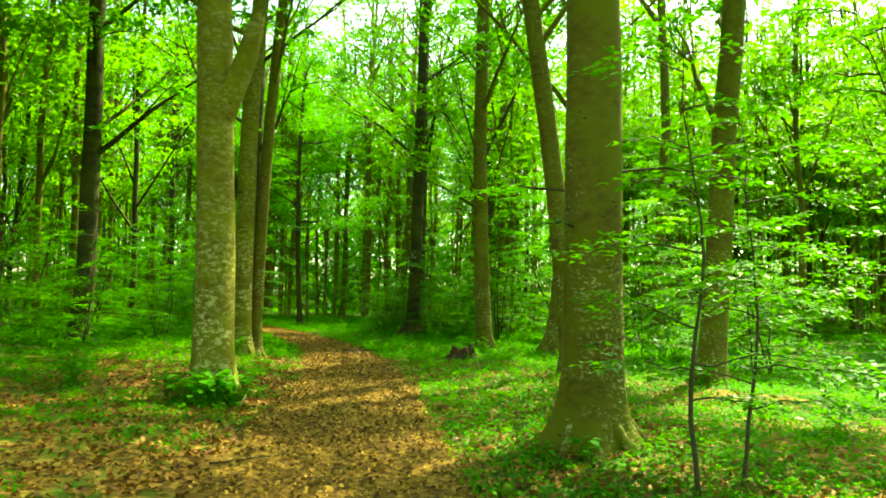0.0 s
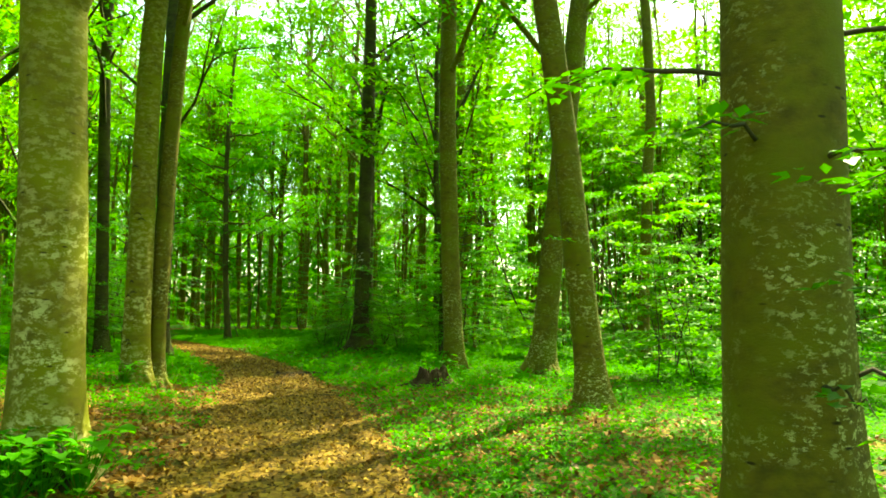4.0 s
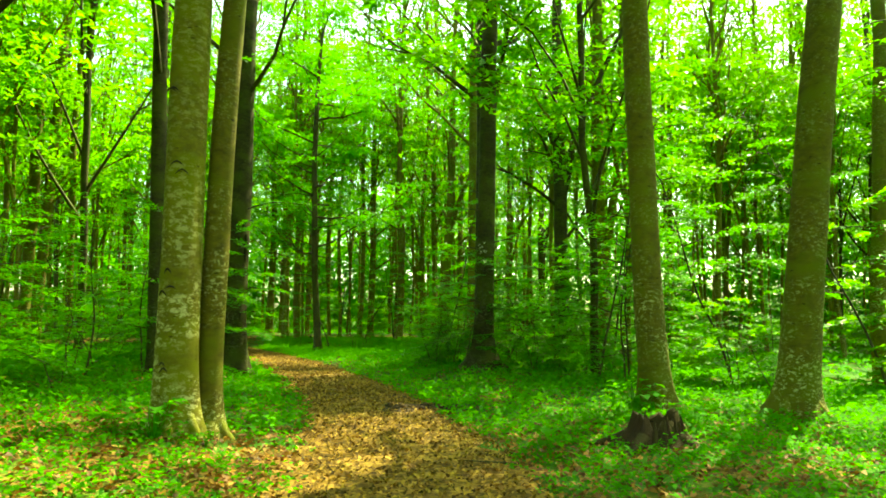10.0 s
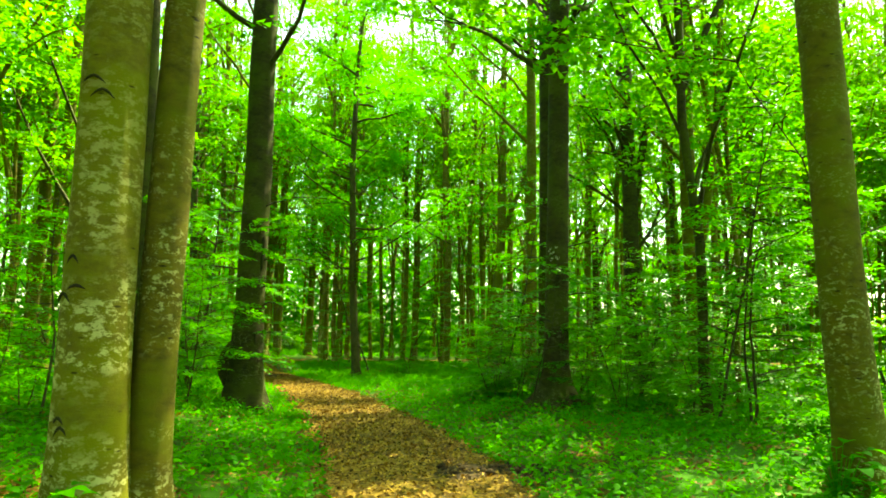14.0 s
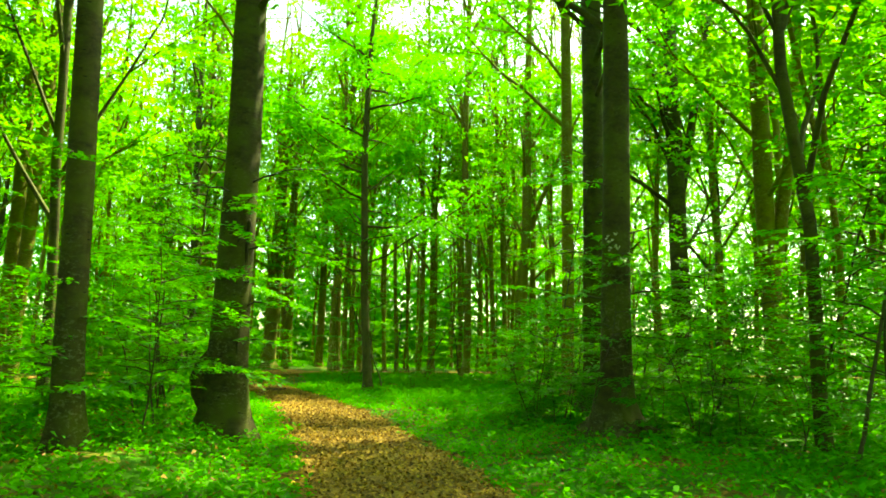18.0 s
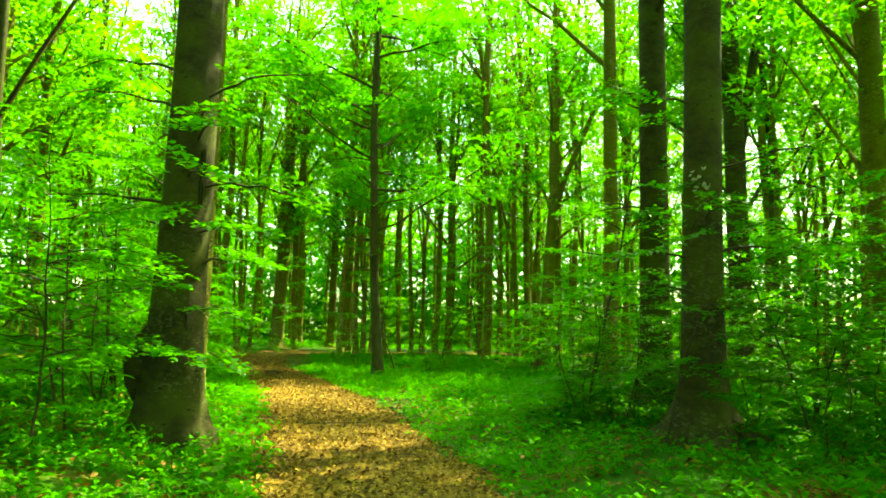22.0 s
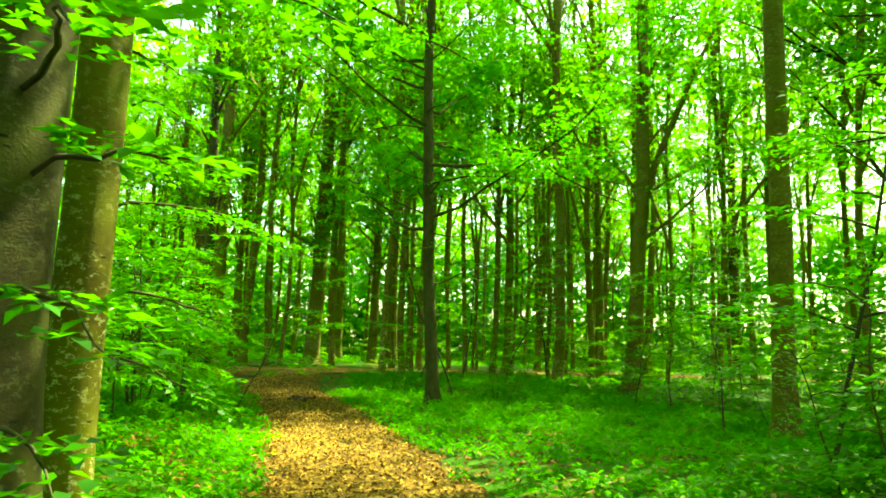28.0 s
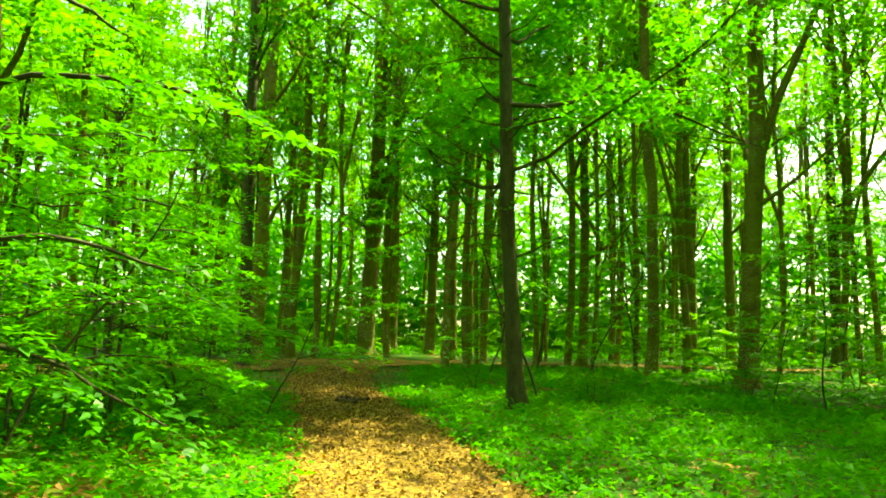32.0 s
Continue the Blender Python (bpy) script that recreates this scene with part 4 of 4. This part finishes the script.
def ground_cover():
    g = np.random.default_rng(41)
    x, y, d = scatter(g, 78000, -20, 9, 1, 62)
    patch = waves(x * 0.7 + 3, y * 0.7) + 0.5 * waves(x * 2.1, y * 2.1)
    bare = np.where(y < 19, np.where(x < -1.5, -0.16, -0.5), -0.45) + 0.35 * smooth01((2.2 - d) / 1.4)
    keep = (d > np.where(y > 49, 2.5, 1.15)) & (patch > bare + g.normal(0, 0.15, len(x))) & (d < 11)
    x, y, d = x[keep], y[keep], d[keep]
    z = height(x, y, d)
    per = 6
    cx, cy, cz = np.repeat(x, per), np.repeat(y, per), np.repeat(z, per)
    n = len(cx)
    a, rr = g.uniform(0, 6.28, n), g.uniform(0.02, 0.13, n)
    big = 1 + 0.9 * smooth01((y - 15) / 8) * g.uniform(0, 1, len(x)) ** 2
    tallness = np.repeat(g.uniform(0.03, 0.17, len(x)) * big, per)
    rr = rr * np.repeat(big, per)
    pts = np.stack([cx + rr * np.cos(a), cy + rr * np.sin(a), cz + tallness * g.uniform(0.3, 1.0, n)], 1)
    v, f = leaf_cards(g, pts, g.uniform(0.038, 0.08, n) * np.repeat(big, per), 0.4)
    tagged(new("ground_cover", mesh_of("ground_cover", v, f, M_HERB, False)), "low green woodland herbs covering the forest floor", "ground cover", kind="stuff")
    # further from the path, in larger tufts
    x, y, d = scatter(g, 16000, -45, 34, -3, 100)
    keep = d > 8.5
    x, y, d = x[keep], y[keep], d[keep]
    z = height(x, y, d)
    per = 4
    n = len(x) * per
    a, rr = g.uniform(0, 6.28, n), g.uniform(0.05, 0.35, n)
    pts = np.stack([np.repeat(x, per) + rr * np.cos(a), np.repeat(y, per) + rr * np.sin(a), np.repeat(z, per) + g.uniform(0.04, 0.3, n)], 1)
    v, f = leaf_cards(g, pts, g.uniform(0.14, 0.26, n), 0.4)
    tagged(new("undergrowth", mesh_of("undergrowth", v, f, M_HERB, False)), "low green undergrowth further into the woods", "undergrowth", kind="stuff")


def leaf_litter():
    g = np.random.default_rng(43)
    x, y, d = scatter(g, 460000, -24, 6, 1, 62)
    thin = np.where(y < 21, 1.0, 0.22)
    beside = (d >= 1.25) & (d < 7) & (g.uniform(0, 1, len(x)) < thin * (1 - d / 8))
    for name, keep, lo, hi, mat, label in (("leaf_litter", beside, 0.045, 0.095, M_LITTER, "orange-brown dead beech leaves on the forest floor"),
                                           ("path_litter", d < 1.35, 0.028, 0.075, M_TRODDEN, "trodden brown leaf fragments on the path")):
        px, py, pd = x[keep], y[keep], d[keep]
        z = height(px, py, pd) + np.where(pd < 1.2, 0.05, 0.015)
        pts = np.stack([px, py, z + g.uniform(0, 0.02, len(px))], 1)
        v, f = leaf_cards(g, pts, g.uniform(lo, hi, len(px)), 0.45, 0.16, 0.36)
        tagged(new(name, mesh_of(name, v, f, mat, False)), label, "leaves", kind="stuff")


ground_cover()
leaf_litter()

# ---- single things beside the path ----


def stump():
    g = np.random.default_rng(61)
    root = new("tree_stump")
    root.location = (0.62, 19.2, hz(0.62, 19.2) - 0.03)
    root.scale = (1.1, 1.0, 0.95)
    a = np.linspace(0, 2 * np.pi, 26, endpoint=False)
    rings = []
    jag = 0.36 + 0.09 * np.sin(a * 2 + 1) + g.uniform(-0.09, 0.09, 26)
    for h, rr in ((-0.1, 0.56), (0.02, 0.49), (0.1, 0.39), (0.22, 0.29), (1.0, 0.23)):
        z = np.minimum(h if h < 1 else 9, jag) if h >= 0.22 else np.full(26, h)
        r = rr * (1 + 0.10 * np.sin(a * 6 + 2) + 0.05 * np.sin(a * 11))
        rings.append(np.stack([r * np.cos(a), r * np.sin(a) * 0.8, z], 1))
    rings.append(rings[-1] * np.array([0.78, 0.78, 0.92]))
    rings.append(np.stack([0.2 * np.cos(a), 0.16 * np.sin(a), np.full(26, 0.14) + g.normal(0, 0.03, 26)], 1))
    rings.append(np.stack([0.01 * np.cos(a), 0.01 * np.sin(a), np.full(26, 0.12)], 1))
    n = len(rings)
    i, j = np.meshgrid(np.arange(n - 1), np.arange(26), indexing="ij")
    f = np.stack([i * 26 + j, i * 26 + (j + 1) % 26, (i + 1) * 26 + (j + 1) % 26, (i + 1) * 26 + j], -1).reshape(-1, 4)
    part("body", mesh_of("body", np.concatenate(rings), f, M_WOOD), root, "crumbling brown wood")
    for k in range(14):
        aa = g.uniform(0, 6.28)
        p = np.array([(0.38 * math.cos(aa), 0.32 * math.sin(aa), 0.04), (0.31 * math.cos(aa), 0.26 * math.sin(aa), 0.2), (0.27 * math.cos(aa), 0.22 * math.sin(aa), g.uniform(0.30, 0.44))])
        part("splinter", mesh_of("splinter", *tube(p, np.array([0.035, 0.03, 0.006]), 5), M_WOOD), root)
    for aa in (0.3, -0.8, -2.2, 2.8):
        q = np.linspace(0, 1, 6)
        p = np.stack([np.cos(aa) * (0.3 + 0.5 * q), np.sin(aa) * (0.25 + 0.45 * q), 0.16 * (1 - q) ** 1.6 - 0.02], 1)
        part("root", mesh_of("root", *tube(p, 0.085 * (1 - 0.75 * q), 7), M_WOOD), root)
    tagged(root, "rotten broken tree stump beside a beech", "stump")


def mud(x, y, turn, lx, ly, seed):
    """A churned dark patch in the path, with clods."""
    g = np.random.default_rng(seed)
    root = new("mud_patch")
    root.location = (x, y, 0)
    n, m = 22, 16
    U, V = np.meshgrid(np.linspace(0, 1, n), np.linspace(0, 2 * np.pi, m, endpoint=False), indexing="ij")
    R = U * (1 + 0.2 * np.sin(V * 3 + seed) + 0.12 * np.sin(V * 5))
    px, py = R * np.cos(V) * lx, R * np.sin(V) * ly
    ct, st = math.cos(turn), math.sin(turn)
    X, Y = px * ct - py * st, px * st + py * ct
    Z = height(x + X, y + Y) + 0.062 + 0.035 * np.sin(X * 9 + seed) * np.sin(Y * 11) * (1 - U) - 0.055 * U ** 6 + g.normal(0, 0.008, X.shape)
    i, j = np.meshgrid(np.arange(n - 1), np.arange(m), indexing="ij")
    f = np.stack([i * m + j, (i + 1) * m + j, (i + 1) * m + (j + 1) % m, i * m + (j + 1) % m], -1).reshape(-1, 4)
    part("wet_soil", mesh_of("wet_soil", np.stack([X, Y, Z], -1).reshape(-1, 3), f, M_MUD), root)
    a = np.linspace(0, 2 * np.pi, 7, endpoint=False)
    for k in range(34):
        t, u = g.uniform(0, 6.28), g.uniform(0, 0.95)
        qx, qy = u * math.cos(t) * lx, u * math.sin(t) * ly
        cx, cy = qx * ct - qy * st, qx * st + qy * ct
        s = g.uniform(0.025, 0.07)
        z0 = hz(x + cx, y + cy) + 0.045
        line = np.array([(cx, cy, z0), (cx + 0.3 * s, cy, z0 + 0.5 * s), (cx, cy + 0.2 * s, z0 + 0.95 * s), (cx, cy, z0 + 1.1 * s)])
        part("clod", mesh_of("clod", *tube(line, np.array([s, 1.15 * s, 0.7 * s, 0.05 * s]) * g.uniform(0.8, 1.2, 4), 7), M_MUD), root)
    tagged(root, "churned patch of dark wet mud in the path", "mud")


def blade(g, base, a, long, wide, rise, droop):
    """One broad curved leaf on a short stalk, pointing out at angle a."""
    q = np.linspace(0, 1, 7)
    w = wide * np.array([0.06, 0.06, 0.7, 1.0, 0.9, 0.55, 0.03])
    r = long * q
    z = rise * np.sin(q * 1.9) - droop * q ** 2
    ca, sa = math.cos(a), math.sin(a)
    rows = []
    for k in range(7):
        for sgn, lift in ((-1, 0.25), (0, 0), (1, 0.25)):
            rows.append((base[0] + r[k] * ca - sgn * w[k] * sa, base[1] + r[k] * sa + sgn * w[k] * ca, base[2] + z[k] + lift * w[k]))
    f = []
    for k in range(6):
        for c in (0, 1):
            f.append((k * 3 + c, k * 3 + c + 1, (k + 1) * 3 + c + 1, (k + 1) * 3 + c))
    return np.array(rows), np.array(f)


def herb(seed, leaves, long, tall, label, reach=0.05):
    g = np.random.default_rng(seed)
    root = new("woodland_herb")
    for k in range(leaves):
        a = k * 2.4 + g.uniform(-0.3, 0.3)
        h = tall * g.uniform(0.35, 1.0)
        top = np.array([reach * math.cos(a), reach * math.sin(a), h]) * (1, 1, 1)
        if reach > 0.1:
            top[:2] *= g.uniform(0.1, 1.6)
        stalk = part("stalk", mesh_of("stalk", *tube(np.array([(0, 0, -0.03), top * np.array([0.6, 0.6, 0.5]), top]), np.array([0.004, 0.003, 0.003]), 4), M_HERB), root)
        L = long * g.uniform(0.7, 1.15)
        part("leaf", mesh_of("leaf", *blade(g, top, a, L, L * 0.36, L * 0.16, L * g.uniform(0.05, 0.35)), M_HERB), stalk)
    return tagged(root, label, "plant", "woodland herbs")


stump()
mud(-2.55, 23.4, 0.5, 0.9, 0.45, 3)
mud(-12.7, 45.8, 1.9, 0.8, 0.4, 5)
herbs = [herb(300 + k, 9 + k, 0.15 + 0.02 * k, 0.28 + 0.05 * k, "leafy green woodland herb with broad leaves") for k in range(4)]
g = np.random.default_rng(71)
first = [(-3.2, 10.6), (-3.75, 10.75), (-3.1, 11.1), (-4.1, 10.95), (-3.5, 10.6), (-6.2, 13.5), (-6.6, 13.0), (-6.9, 14.1), (-4.7, 18.7), (-4.4, 19.4), (-5.7, 18.5), (-4.5, 20.3), (1.6, 20.6),
         (-0.6, 20.2), (0.9, 21.3), (-0.7, 18.9), (-6.9, 28.2), (-7.3, 27.9), (-8.3, 28.0), (-8.0, 30.2), (-5.9, 24.2), (-6.4, 25.6), (-5.7, 22.4), (1.5, 7.4), (2.3, 7.3), (1.1, 7.6)]
spread = np.stack([g.uniform(-16, 6, 700), g.uniform(8, 54, 700)], 1)
ds = from_track(spread[:, 0], spread[:, 1])
more = [tuple(p) for p, d in zip(spread, ds) if 1.8 < d < 7 and not (p[1] < 20 and p[0] < -1.5 and d < 4)][:48]
for k, (x, y) in enumerate(first + more):
    m = pose(x, y, hz(x, y), 0, 0, g.uniform(0, 360)) @ Matrix.Scale(g.uniform(0.7, 1.05), 4)
    if k < 4:
        herbs[k].matrix_basis = m
    else:
        copy_thing(herbs[k % 4], m)

clump = herb(310, 34, 0.15, 0.36, "dense clump of leafy herbs at the foot of a beech", 0.15)
for k, (x, y, s) in enumerate([(-3.3, 10.82, 1.25), (-3.62, 10.78, 1.1), (-3.05, 10.95, 1.2), (-3.95, 10.9, 0.9), (-3.4, 10.55, 0.9), (-6.4, 12.6, 1.2), (-6.0, 11.8, 1.0), (-5.3, 18.6, 1.0), (0.9, 21.5, 1.1), (1.25, 19.8, 0.8)]):
    m = pose(x, y, hz(x, y), 0, 0, 70 * k) @ Matrix.Scale(s, 4)
    if k == 0:
        clump.matrix_basis = m
    else:
        copy_thing(clump, m)

# fallen twigs
for k in range(44):
    x0 = g.uniform(-12, 5)
    y0 = g.uniform(5, 50)
    dd = float(from_track(np.array([x0]), np.array([y0]))[0])
    if dd > 6:
        x0 = float(np.interp(y0, TRACK_FINE[:, 1], TRACK_FINE[:, 0])) + g.uniform(-4, 4)
    a, L = g.uniform(0, 3.14), g.uniform(0.25, 1.1)
    q = np.linspace(-0.5, 0.5, 6)
    px, py = q * L * math.cos(a) + g.normal(0, 0.02, 6), q * L * math.sin(a) + g.normal(0, 0.02, 6)
    dt = from_track(x0 + px, y0 + py)
    pz = height(x0 + px, y0 + py, dt) + np.where(dt < 1.35, 0.06, 0.02)
    ob = new("fallen_twig", mesh_of("fallen_twig", *tube(np.stack([px, py, pz], 1), np.linspace(0.013, 0.005, 6), 5), M_TWIG))
    ob.location = (x0, y0, 0)
    tagged(ob, "dry brown twig lying on the ground", "twig", "fallen twigs")
